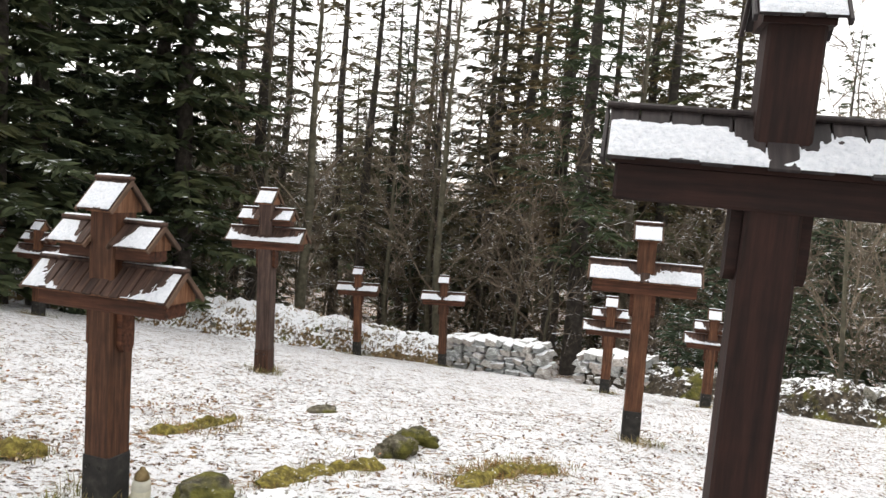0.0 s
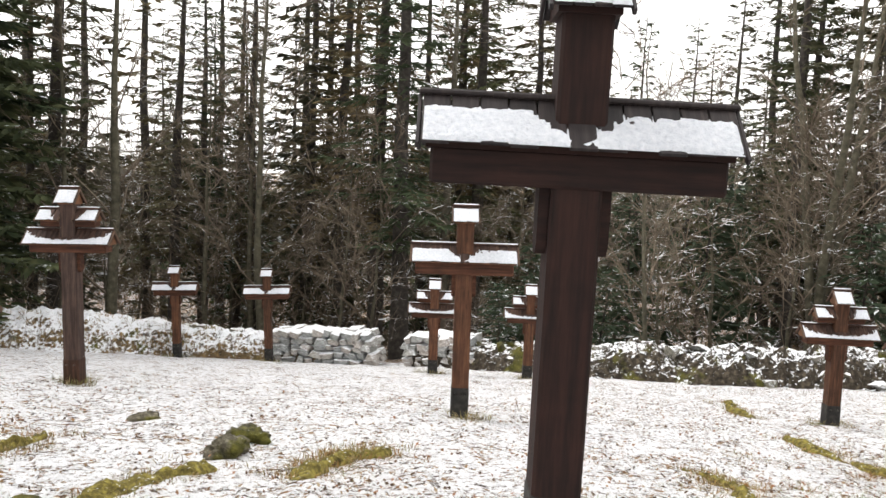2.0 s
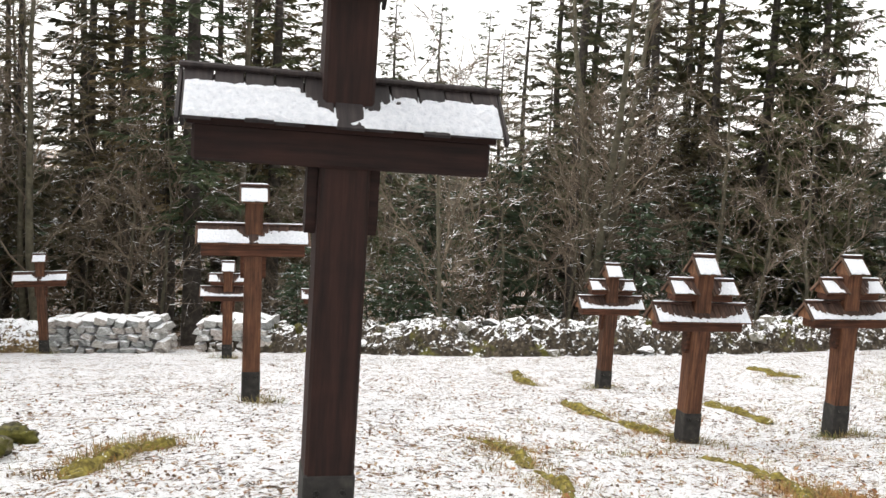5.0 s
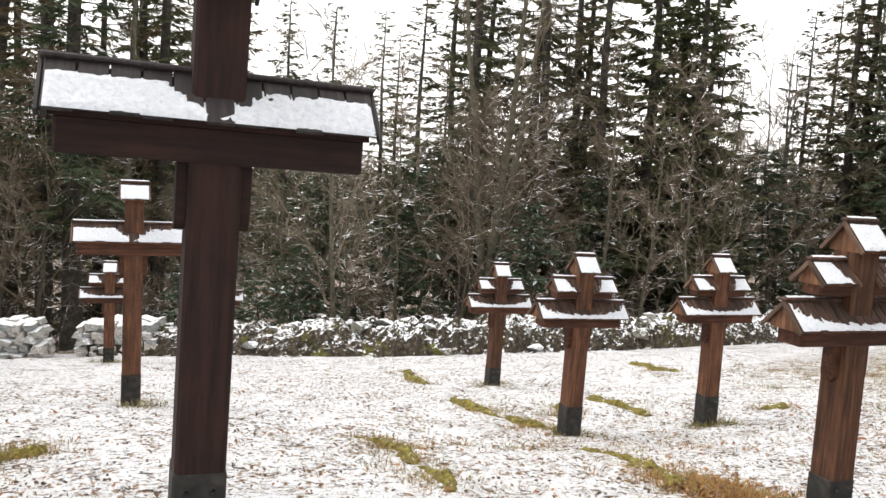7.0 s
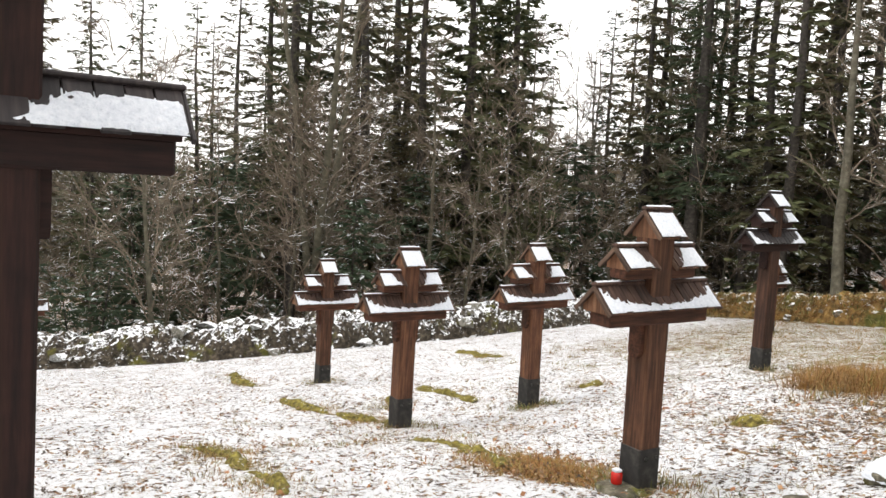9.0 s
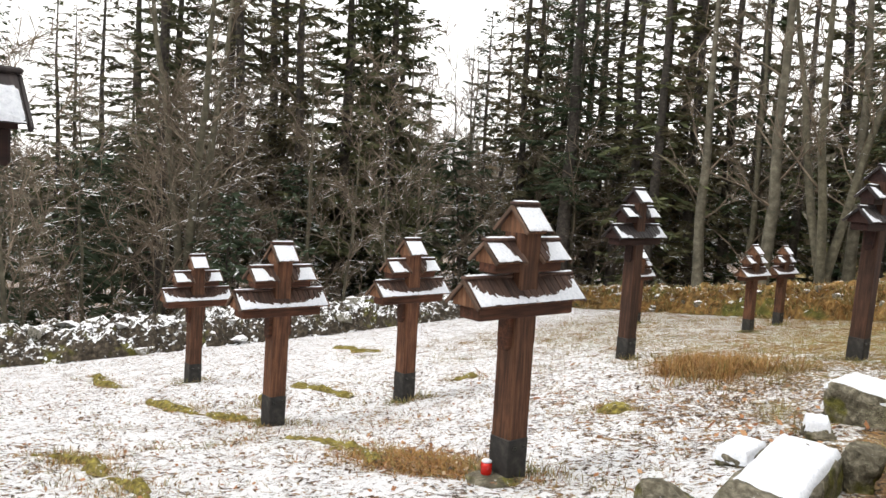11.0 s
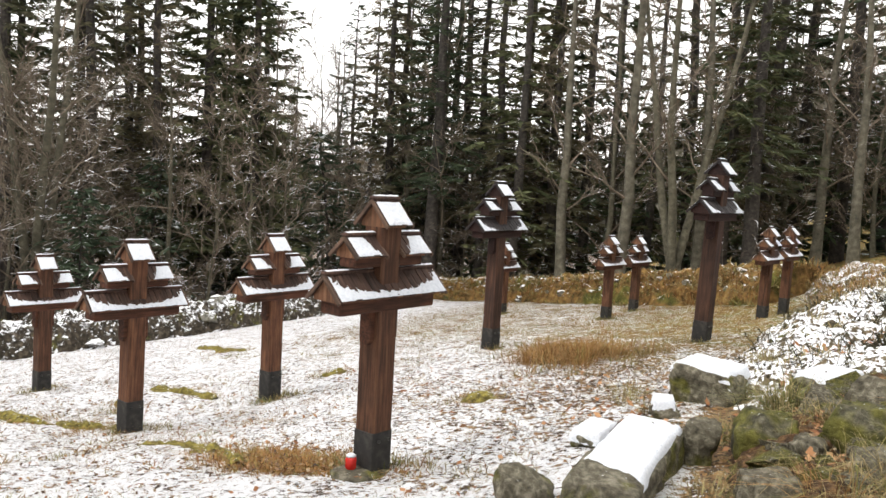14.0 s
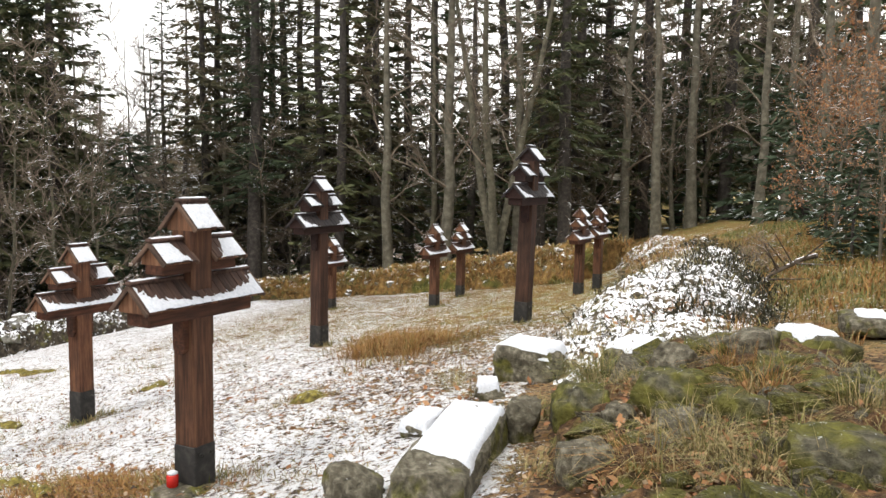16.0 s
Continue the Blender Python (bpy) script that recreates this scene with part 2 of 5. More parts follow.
def ground_material():
    m, n, l, b = material("snow_over_leaf_litter")
    c = coords(n)
    # leaf litter: overlapping leaf-sized cells of many browns
    cells = n.new("ShaderNodeTexVoronoi")
    cells.inputs["Scale"].default_value = 24
    warp = noise_node(n, l, c, 9, 2)
    bent = mix_node(n, l, 0.12, c, warp.outputs["Color"], "ADD")
    l.new(bent, cells.inputs["Vector"])
    pick = n.new("ShaderNodeSeparateColor")
    l.new(cells.outputs["Color"], pick.inputs[0])
    litter = ramp_node(n, l, pick.outputs[0], [(0.0, (0.05, 0.032, 0.02)), (0.35, (0.1, 0.07, 0.045)), (0.6, (0.22, 0.13, 0.065)), (0.8, (0.34, 0.23, 0.115)), (1.0, (0.31, 0.16, 0.055))]).outputs[0]
    fine = noise_node(n, l, c, 60, 4)
    litter = mix_node(n, l, 0.6, litter, ramp_node(n, l, fine.outputs["Fac"], [(0.3, (0.5, 0.5, 0.5)), (0.7, (1.3, 1.25, 1.2))]).outputs[0], "MULTIPLY")
    # yellowed turf shows on the drier bank, in wide uneven patches
    pos = n.new("ShaderNodeSeparateXYZ")
    l.new(c, pos.inputs[0])
    wide = noise_node(n, l, c, 0.55, 4)
    mid = noise_node(n, l, c, 2.6, 5, 0.65)
    turf_col = ramp_node(n, l, mid.outputs["Fac"], [(0.3, (0.11, 0.058, 0.02)), (0.43, (0.21, 0.136, 0.05)), (0.5, (0.3, 0.21, 0.08)), (0.57, (0.2, 0.185, 0.055)), (0.68, (0.12, 0.135, 0.04))]).outputs[0]
    turf_col = mix_node(n, l, 0.6, turf_col, ramp_node(n, l, fine.outputs["Fac"], [(0.3, (0.5, 0.5, 0.5)), (0.7, (1.3, 1.3, 1.2))]).outputs[0], "MULTIPLY")
    bank = math_node(n, l, "ADD", math_node(n, l, "MULTIPLY", math_node(n, l, "SUBTRACT", pos.outputs["X"], 9.6), 0.24), math_node(n, l, "MULTIPLY", math_node(n, l, "SUBTRACT", 3.6, pos.outputs["Y"]), 0.12))
    bank = math_node(n, l, "ADD", bank, math_node(n, l, "MULTIPLY", math_node(n, l, "SUBTRACT", wide.outputs["Fac"], 0.5), 1.6), True)
    lower = math_node(n, l, "MULTIPLY", math_node(n, l, "SUBTRACT", 9.5, pos.outputs["Y"]), 0.4, True)
    bank = math_node(n, l, "MULTIPLY", bank, lower, True)
    under = mix_node(n, l, bank, litter, turf_col)
    # snow: broken flecks, thinner on the turf
    fleck = noise_node(n, l, bent, 18, 6, 0.78)
    cover = math_node(n, l, "ADD", math_node(n, l, "SUBTRACT", math_node(n, l, "MULTIPLY", fleck.outputs["Fac"], 1.7), 0.35), math_node(n, l, "MULTIPLY", math_node(n, l, "SUBTRACT", mid.outputs["Fac"], 0.5), 0.46))
    cover = math_node(n, l, "ADD", cover, math_node(n, l, "MULTIPLY", math_node(n, l, "SUBTRACT", pick.outputs[1], 0.5), 0.1))
    cover = math_node(n, l, "SUBTRACT", cover, math_node(n, l, "MULTIPLY", bank, 0.105))
    # thinner snow and more leaves along the verge of the broken wall
    verge = math_node(n, l, "MULTIPLY", math_node(n, l, "SUBTRACT", pos.outputs["X"], 4.6), 0.4, True)
    verge = math_node(n, l, "MULTIPLY", verge, math_node(n, l, "MULTIPLY", math_node(n, l, "SUBTRACT", 3.4, pos.outputs["Y"]), 0.4, True))
    verge = math_node(n, l, "MULTIPLY", verge, math_node(n, l, "MULTIPLY", wide.outputs["Fac"], 0.19))
    cover = math_node(n, l, "SUBTRACT", cover, verge)
    # under the trees the litter stays nearly bare
    deep = math_node(n, l, "MULTIPLY", math_node(n, l, "SUBTRACT", math_node(n, l, "ADD", pos.outputs["Y"], math_node(n, l, "MULTIPLY", pos.outputs["X"], 0.42)), 20.8), 0.5, True)
    east = math_node(n, l, "MULTIPLY", math_node(n, l, "SUBTRACT", pos.outputs["X"], 25.0), 0.5, True)
    deep = math_node(n, l, "MAXIMUM", deep, east)
    cover = math_node(n, l, "SUBTRACT", cover, math_node(n, l, "MULTIPLY", deep, 0.14))
    # leaves and rubble keep the foot of the broken wall free of snow
    ruin = math_node(n, l, "MULTIPLY", math_node(n, l, "SUBTRACT", 0.08, pos.outputs["Y"]), 3.0, True)
    ruin = math_node(n, l, "MULTIPLY", ruin, math_node(n, l, "MULTIPLY", math_node(n, l, "SUBTRACT", 9.0, pos.outputs["X"]), 0.6, True))
    ruin = math_node(n, l, "MULTIPLY", ruin, math_node(n, l, "MULTIPLY", math_node(n, l, "SUBTRACT", pos.outputs["X"], 2.2), 0.5, True))
    ruin = math_node(n, l, "MULTIPLY", ruin, math_node(n, l, "MULTIPLY", math_node(n, l, "ADD", pos.outputs["Y"], 3.6), 0.8, True))
    cover = math_node(n, l, "SUBTRACT", cover, math_node(n, l, "MULTIPLY", ruin, 0.36))
    fac = ramp_node(n, l, cover, [(0.39, (0, 0, 0)), (0.425, (1, 1, 1))]).outputs[0]
    white = ramp_node(n, l, fine.outputs["Fac"], [(0.3, (0.64, 0.65, 0.68)), (0.55, (0.88, 0.88, 0.89))]).outputs[0]
    l.new(mix_node(n, l, fac, under, white), b.inputs["Base Color"])
    b.inputs["Roughness"].default_value = 0.92
    b.inputs["Specular IOR Level"].default_value = 0.2
    tall = math_node(n, l, "ADD", math_node(n, l, "MULTIPLY", fac, 0.5), fleck.outputs["Fac"])
    bump_node(n, l, tall, b, 1.0, 0.035)
    return m


M_GROUND = ground_material()


# ---- building helpers ----
class Geo:
    """Collects vertices and faces for one mesh."""

    def __init__(self):
        self.v, self.f, self.n = [], [], 0

    def add(self, verts, faces):
        self.v.append(np.asarray(verts, float))
        self.f += [tuple(int(i) + self.n for i in face) for face in faces]
        self.n += len(verts)

    def tube(self, pts, radii, sides=3):
        pts = np.asarray(pts, float)
        k = len(pts)
        ahead = np.gradient(pts, axis=0)
        ahead /= np.linalg.norm(ahead, axis=1)[:, None] + 1e-9
        ref = np.where(np.abs(ahead[:, 2:3]) > 0.9, np.array([[1.0, 0, 0]]), np.array([[0, 0, 1.0]]))
        s = np.cross(ahead, ref)
        s /= np.linalg.norm(s, axis=1)[:, None] + 1e-9
        u = np.cross(s, ahead)
        a = np.arange(sides) * 2 * np.pi / sides
        ring = pts[:, None] + np.asarray(radii)[:, None, None] * (np.cos(a)[None, :, None] * s[:, None] + np.sin(a)[None, :, None] * u[:, None])
        faces = [(i * sides + j, i * sides + (j + 1) % sides, (i + 1) * sides + (j + 1) % sides, (i + 1) * sides + j) for i in range(k - 1) for j in range(sides)]
        self.add(ring.reshape(-1, 3), faces)

    def kites(self, root, tip, wide):
        """Flat leaf-like sprays, each a kite from root to tip."""
        root, tip, wide = (np.asarray(a, float) for a in (root, tip, wide))
        belly = root + (tip - root) * 0.45
        n = len(root)
        v = np.stack([root, belly + wide, tip, belly - wide], 1).reshape(-1, 3)
        self.add(v, (np.arange(n)[:, None] * 4 + np.arange(4)).tolist())

    def mesh(self, name, mat, smooth=False):
        me = bpy.data.meshes.new(name)
        me.from_pydata(np.concatenate(self.v).tolist(), [], self.f)
        me.materials.append(mat)
        if smooth:
            me.shade_smooth()
        me.update()
        return me


def part(name, mesh, parent, label=""):
    ob = new(name, mesh)
    ob.parent = parent
    return tagged(ob, label)


def chamfered(name, mat, size, centre=(0, 0, 0), bevel=0.006, turn=None):
    bm = bmesh.new()
    bmesh.ops.create_cube(bm, size=1)
    bmesh.ops.scale(bm, vec=size, verts=bm.verts)
    if bevel:
        bmesh.ops.bevel(bm, geom=bm.edges[:], offset=bevel, segments=1, affect="EDGES")
    m = Matrix.Translation(centre)
    bmesh.ops.transform(bm, matrix=m @ turn if turn else m, verts=bm.verts)
    me = bpy.data.meshes.new(name)
    bm.to_mesh(me)
    bm.free()
    me.materials.append(mat)
    return me


def prism(name, mat, outline, x0, x1):
    """A solid with an outline of (y, z) points, from x0 to x1."""
    k = len(outline)
    g = Geo()
    g.add([(x0, y, z) for y, z in outline] + [(x1, y, z) for y, z in outline], [tuple(range(k))[::-1], tuple(range(k, 2 * k))] + [(i, (i + 1) % k, k + (i + 1) % k, k + i) for i in range(k)])
    return g.mesh(name, mat)


# ---- the lie of the land ----
BASES = {
    "A": (-1.54, 4.445, -0.25), "L": (-1.437, 9.815, -0.831), "S1": (-0.56, 19.79, -2.83), "S2": (1.48, 18.63, -2.74), "S3": (4.23, 14.58, -2.08),
    "S4": (5.97, 14.06, -2.11), "B": (2.475, 7.552, -0.726), "F1": (-6.58, 15.75, -1.55), "F2": (-8.25, 17.36, -1.67), "N": (1.123, 2.402, 0.226),
    "C1": (8.015, 8.52, -1.375), "C2": (6.15, 5.241, -0.825), "C3": (7.843, 4.79, -0.798), "C4": (4.902, 1.982, -0.217), "C5": (10.434, 3.052, -0.47),
    "C6": (10.456, 0.355, -0.046), "D1": (19.98, 6.0, -1.58), "C7": (17.833, 2.915, -1.06), "D2": (20.155, 2.703, -1.141), "C8": (17.16, -0.252, -0.6),
    "D3": (19.08, -0.65, -0.62),
}
SLOPE = (0.3038, -0.2348, -1.0714, -0.1414, -0.6711, -0.2709, 0.204, 0.2371)


def hill(x, y):
    cx, cy = np.clip(x, -11, 24) / 10, np.clip(y, -5, 24) / 10
    a = SLOPE
    z = a[0] + a[1] * cx + a[2] * cy + a[3] * cx * cx + a[4] * cx * cy + a[5] * cy * cy + a[6] * cx * cx * cy + a[7] * cx * cy * cy
    z = z - 0.27 * np.maximum(y - 23, 0) * np.exp(-np.maximum(y - 23, 0) / 32) - 0.03 * np.maximum(x - 24, 0) * np.exp(-np.maximum(x - 24, 0) / 60)
    # the bank beyond the broken wall rises a little
    z = z + 0.9 / (1 + np.exp(-np.clip(x - 15, -60, 60) / 3)) / (1 + np.exp(np.clip(y + 1.8, -40, 40) / 0.9)) * np.exp(-np.maximum(-y - 12, 0) / 20)
    return z


KNOLLS = [(x, y, z - float(hill(x, y))) for x, y, z in BASES.values()]


def land(x, y):
    z = hill(x, y)
    for kx, ky, dz in KNOLLS:
        z = z + dz * np.exp(-((x - kx) ** 2 + (y - ky) ** 2) / 3.0)
    return z


def stretch(lo, hi, fine_lo, fine_hi, step):
    out = list(np.arange(fine_lo, fine_hi + step / 2, step))
    for sign, edge, end in ((-1, fine_lo, lo), (1, fine_hi, hi)):
        s, p = step, edge
        while abs(p) < abs(end):
            s *= 1.16
            p += sign * s
            out.append(p)
    return np.array(sorted(out))


def uneven(x, y):
    return 0.035 * noise.noise((x * 1.1, y * 1.1, 0)) + 0.022 * noise.noise((x * 4.1, y * 4.1, 3)) + 0.012 * noise.noise((x * 9, y * 9, 7))


def build_ground():
    xs, ys = stretch(-600, 700, -5, 14, 0.1), stretch(-600, 700, -3, 13, 0.1)
    X, Y = np.meshgrid(xs, ys)
    Z = land(X, Y)
    flat = np.stack([X.ravel(), Y.ravel()], 1)
    near = (np.abs(flat[:, 0] - 6) < 24) & (np.abs(flat[:, 1] - 8) < 22)
    rough = np.zeros(len(flat))
    for i in np.nonzero(near)[0]:
        rough[i] = uneven(*flat[i])
    Z = Z.ravel() + rough
    w = len(xs)
    i = (np.arange(len(ys) - 1)[:, None] * w + np.arange(w - 1)).ravel()
    g = Geo()
    g.v, g.n = [np.stack([flat[:, 0], flat[:, 1], Z], 1)], len(Z)
    g.f = np.stack([i, i + 1, i + w + 1, i + w], 1).tolist()
    ob = new("ground", g.mesh("ground", M_GROUND, True))
    tagged(ob, "sloping cemetery ground under thin patchy snow and leaf litter", "ground", kind="structure")


build_ground()


# ---- the roofed grave crosses ----
def snow_patch(length, run, rise, y_sign, z_eave, y_eave, cover, seed, x0=0.0, thick=0.009):
    """A thin uneven sheet of snow lying on a roof slope; cover(u, v) is positive where snow lies."""
    nu, nv = max(6, int(length / 0.014)), max(5, int(math.hypot(run, rise) / 0.014))
    keep, verts, index = {}, [], {}
    slope = math.hypot(run, rise)
    ny, nz = -y_sign * -rise / slope, run / slope
    for i in range(nu + 1):
        for j in range(nv + 1):
            u, v = i / nu, j / nv
            e = min(i, nu - i, j, nv - j)
            c = cover(u, v) + 0.1 * noise.noise((u * length * 22 + seed, v * slope * 22, seed)) + 0.1 * noise.noise((u * length * 60, v * slope * 60, seed))
            keep[i, j] = c if e else min(c, 0.03)
    g = Geo()
    faces = []
    for i in range(nu):
        for j in range(nv):
            corner = [(i, j), (i + 1, j), (i + 1, j + 1), (i, j + 1)]
            if max(keep[k] for k in corner) <= 0.0:
                continue
            for k in corner:
                if k not in index:
                    u, v = k[0] / nu, k[1] / nv
                    h = 0.0125 + thick * max(-0.9, min(1.0, keep[k] * 5)) * (0.8 + 0.5 * noise.noise((u * 40 * length, v * slope * 40, seed + 4)))
                    index[k] = len(verts)
                    verts.append((x0 + (u - 0.5) * length, y_sign * (y_eave - v * run) + y_sign * (rise / slope) * h, z_eave + v * rise + nz * h))
            faces.append(tuple(index[k] for k in (corner if y_sign < 0 else corner[::-1])))
    g.add(verts, faces)
    return g


def pieces(g, least):
    """The separate islands of a mesh that have at least so many faces."""
    if not g.f:
        return []
    v = np.concatenate(g.v)
    head = list(range(len(v)))

    def find(i):
        while head[i] != i:
            head[i] = head[head[i]]
            i = head[i]
        return i
    for f in g.f:
        for k in f[1:]:
            head[find(k)] = find(f[0])
    islands = {}
    for f in g.f:
        islands.setdefault(find(f[0]), []).append(f)
    out = []
    for faces in islands.values():
        if len(faces) >= least:
            used = sorted({i for f in faces for i in f})
            slot = {i: n for n, i in enumerate(used)}
            one = Geo()
            one.add(v[used], [tuple(slot[i] for i in f) for f in faces])
            out.append(one)
    return out


def roof(parent, length, half, rise, z_eave, boards, cover, dark, x0=0.0, seed=0, ridge_snow=True):
    """A small gabled roof along x: solid body, boards on both slopes, barge boards, ridge board and snow."""
    shingle = M_SHINGLE_DARK if dark else M_SHINGLE
    inner = half - 0.035
    body = prism("gable_block", M_BEAM_DARK if dark else M_GABLE, [(-inner, z_eave - 0.012), (inner, z_eave - 0.012), (inner, z_eave + 0.02), (0, z_eave + rise - 0.01), (-inner, z_eave + 0.02)], x0 - length / 2 + 0.02, x0 + length / 2 - 0.02)
    part("gable_block", body, parent, "wooden gable filling")
    slope = math.hypot(half, rise)
    w = length / boards
    tilt = math.atan2(rise, half)
    meshes = [chamfered("roof_board", shingle, (w - 0.004, slope + 0.01, 0.014), (0, 0, 0), 0.003) for _ in range(2)]
    for s in (-1, 1):
        for i in range(boards):
            ob = part("roof_board", meshes[i % 2], parent)
            lift = 0.004 * math.sin(i * 2.4 + seed) - 0.004 * ((i * 7 + seed) % 3)
            ob.matrix_basis = Matrix.Translation((x0 - length / 2 + (i + 0.5) * w, s * (half / 2 + 0.004), z_eave + rise / 2 + 0.004)) @ Matrix.Rotation(-s * tilt, 4, "X") @ Matrix.Translation((0, s * lift, 0.0015 * (i % 3)))
        for end in (-1, 1):
            ob = part("barge_board", chamfered("barge_board", M_BARGE if not dark else shingle, (0.014, slope + 0.012, 0.026), (0, 0, 0), 0.003), parent)
            ob.matrix_basis = Matrix.Translation((x0 + end * (length / 2 + 0.008), s * (half / 2), z_eave + rise / 2 - 0.006)) @ Matrix.Rotation(-s * tilt, 4, "X")
        g = snow_patch(length * 0.985, half - 0.012, rise - 0.012 * rise / half, s, z_eave, half, cover, seed + (5 if s > 0 else 0), x0)
        for piece in pieces(g, 24):
            part("snow", piece.mesh("snow", M_SNOW, True), parent, "thin crusted snow on the roof slope")
    part("ridge_board", chamfered("ridge_board", shingle, (length + 0.03, 0.05, 0.022), (x0, 0, z_eave + rise + 0.016), 0.007), parent)
    if not ridge_snow:
        return
    g = Geo()
    k = int(length / 0.02)
    xs = [x0 - length / 2 + length * i / k for i in range(k + 1)]
    wob = [0.017 + 0.008 * noise.noise((x * 18, seed, 2)) for x in xs]
    g.add([(x, -a, z_eave + rise + 0.028) for x, a in zip(xs, wob)] + [(x, 0, z_eave + rise + 0.036 + 0.004 * noise.noise((x * 30, 1, seed))) for x in xs] + [(x, a, z_eave + rise + 0.028) for x, a in zip(xs, wob)],
          [(r * (k + 1) + i, r * (k + 1) + i + 1, (r + 1) * (k + 1) + i + 1, (r + 1) * (k + 1) + i) for r in (0, 1) for i in range(k)])
    part("ridge_snow", g.mesh("ridge_snow", M_SNOW, True), parent, "line of snow on the ridge")


def post_shape(name, mat, z0, z1, wide, seed):
    """A squared post with soft, slightly wavering edges and drying cracks."""
    g = Geo()
    n = 14
    c, h = wide * 0.06, wide / 2
    ring = [(-h + c, -h), (0, -h), (h - c, -h), (h, -h + c), (h, 0), (h, h - c), (h - c, h), (-h + c, h), (-h, h - c), (-h, 0), (-h, -h + c)]
    k = len(ring)
    v = []
    for i in range(n):
        z = z0 + (z1 - z0) * i / (n - 1)
        for x, y in ring:
            d = 1 + 0.018 * noise.noise((x * 9 + seed, y * 9, z * 2.2))
            v.append((x * d, y * d, z))
    f = [(i * k + j, i * k + (j + 1) % k, (i + 1) * k + (j + 1) % k, (i + 1) * k + j) for i in range(n - 1) for j in range(k)]
    g.add(v, f + [tuple(range(k))[::-1], tuple(range((n - 1) * k, n * k))])
    return g.mesh(name, mat)


def cross_base(name, label, group, post_mat, beam_mat, post_top, beam_bottom, shoe_top, wide=0.175):
    root = new(name)
    tagged(root, label, "grave cross", group)
    part("post", post_shape("post", post_mat, -0.35, post_top, wide, post_top), root)
    part("post_shoe", chamfered("post_shoe", M_SHOE, (wide + 0.008, wide + 0.008, shoe_top + 0.35), (0, 0, (shoe_top - 0.35) / 2), 0.008), root, "blackened protective sleeve at the foot")
    for s in (-1, 1):
        bolt = Geo()
        bolt.tube([(s * 0.045, -wide / 2 - 0.008, shoe_top - 0.06), (s * 0.045, -wide / 2 - 0.02, shoe_top - 0.06)], [0.011, 0.011], 8)
        part("bolt", bolt.mesh("bolt", M_BOLT), root)
    for s in (-1, 1):
        x0, x1 = s * (wide / 2 + 0.001), s * (wide / 2 + 0.036)
        br = prism("bracket", beam_mat, [(-0.05, beam_bottom), (-0.05, beam_bottom - 0.19), (-0.025, beam_bottom - 0.225), (0.025, beam_bottom - 0.225), (0.05, beam_bottom - 0.19), (0.05, beam_bottom)], min(x0, x1), max(x0, x1))
        part("bracket", br, root, "wooden bracket under the beam")
    return root


def arc_cover(width, height, edge=0.16):
    """Snow everywhere but in an arc under the post, where it slid or melted off."""
    def f(u, v):
        d = ((u - 0.5) / width) ** 2 + ((v - 1.05) / height) ** 2
        return min((d - 1) * 0.5, 0.35)
    return f


def simple_cross(dark):
    post, beam = (M_POST_DARK, M_BEAM_DARK) if dark else (M_POST, M_BEAM)
    label = "dark-stained wooden grave cross with snowy gabled roofs on arm and top" if dark else "brown wooden grave cross with snowy gabled roofs on arm and top"
    top = 2.055 if dark else 2.0
    r = cross_base("grave_cross", label, "roofed crosses of the cemetery", post, beam, top + 0.035, 1.475, 0.42 if dark else 0.33, 0.172 if dark else 0.17)
    part("cross_arm", chamfered("cross_arm", beam, (0.985, 0.2, 0.122), (0, 0, 1.534), 0.01), r)

    def main(u, v):
        joint = 0.2 if abs(u * 11 - round(u * 11)) < 0.05 and (round(u * 11) * 5) % 3 == 1 else 0.0
        lying = min(0.35, (abs(u - 0.5) - 0.25 * (v - 0.14)) * 2.6, (0.8 - v) * 2.5)
        return max(lying, 0.1 - 0.55 * v) - joint
    roof(r, 1.055, 0.145, 0.16, 1.6, 11, main, dark, seed=1, ridge_snow=not dark)
    roof(r, 0.25, 0.14, 0.145, top, 4, lambda u, v: min(0.35, (0.93 - v) * 3), dark, seed=2, ridge_snow=not dark)
    return r


def triple_cross(raise_by, post, bare, dark=False):
    """bare: the width and height of the arc on the lower roof where the snow is gone."""
    label = "tall brown wooden grave cross with three tiers of snowy gabled roofs" if raise_by else "brown wooden grave cross with three tiers of snowy gabled roofs"
    q = raise_by
    beam = M_BEAM_DARK if dark else M_BEAM
    r = cross_base("grave_cross", label, "roofed crosses of the cemetery", post, beam, 1.68 + q, 1.1 + q, 0.29)
    part("cross_arm", chamfered("cross_arm", beam, (0.87, 0.19, 0.09), (0, 0, 1.143 + q), 0.01), r, "lower cross arm")
    roof(r, 0.98, 0.15, 0.148, 1.196 + q, 16, arc_cover(*bare), dark, seed=3)
    part("cross_arm", chamfered("cross_arm", beam, (0.62, 0.15, 0.07), (0, 0, 1.422 + q), 0.008), r, "upper cross arm")
    for s in (-1, 1):
        roof(r, 0.25, 0.128, 0.118, 1.462 + q, 4, lambda u, v, s=s: min(0.35, (0.34 + s * (u - 0.5) - 0.3 * v) * 1.8), dark, x0=s * 0.212, seed=4 + s)
    roof(r, 0.22, 0.15, 0.158, 1.655 + q, 4, lambda u, v: min(0.35, (0.97 - v) * 4), dark, seed=7)
    return r


def set_up(ob, key, lean=(0, 0), turn=-16.0):
    x, y, z = BASES[key]
    return pose(x, y, z, lean[0], lean[1], turn)


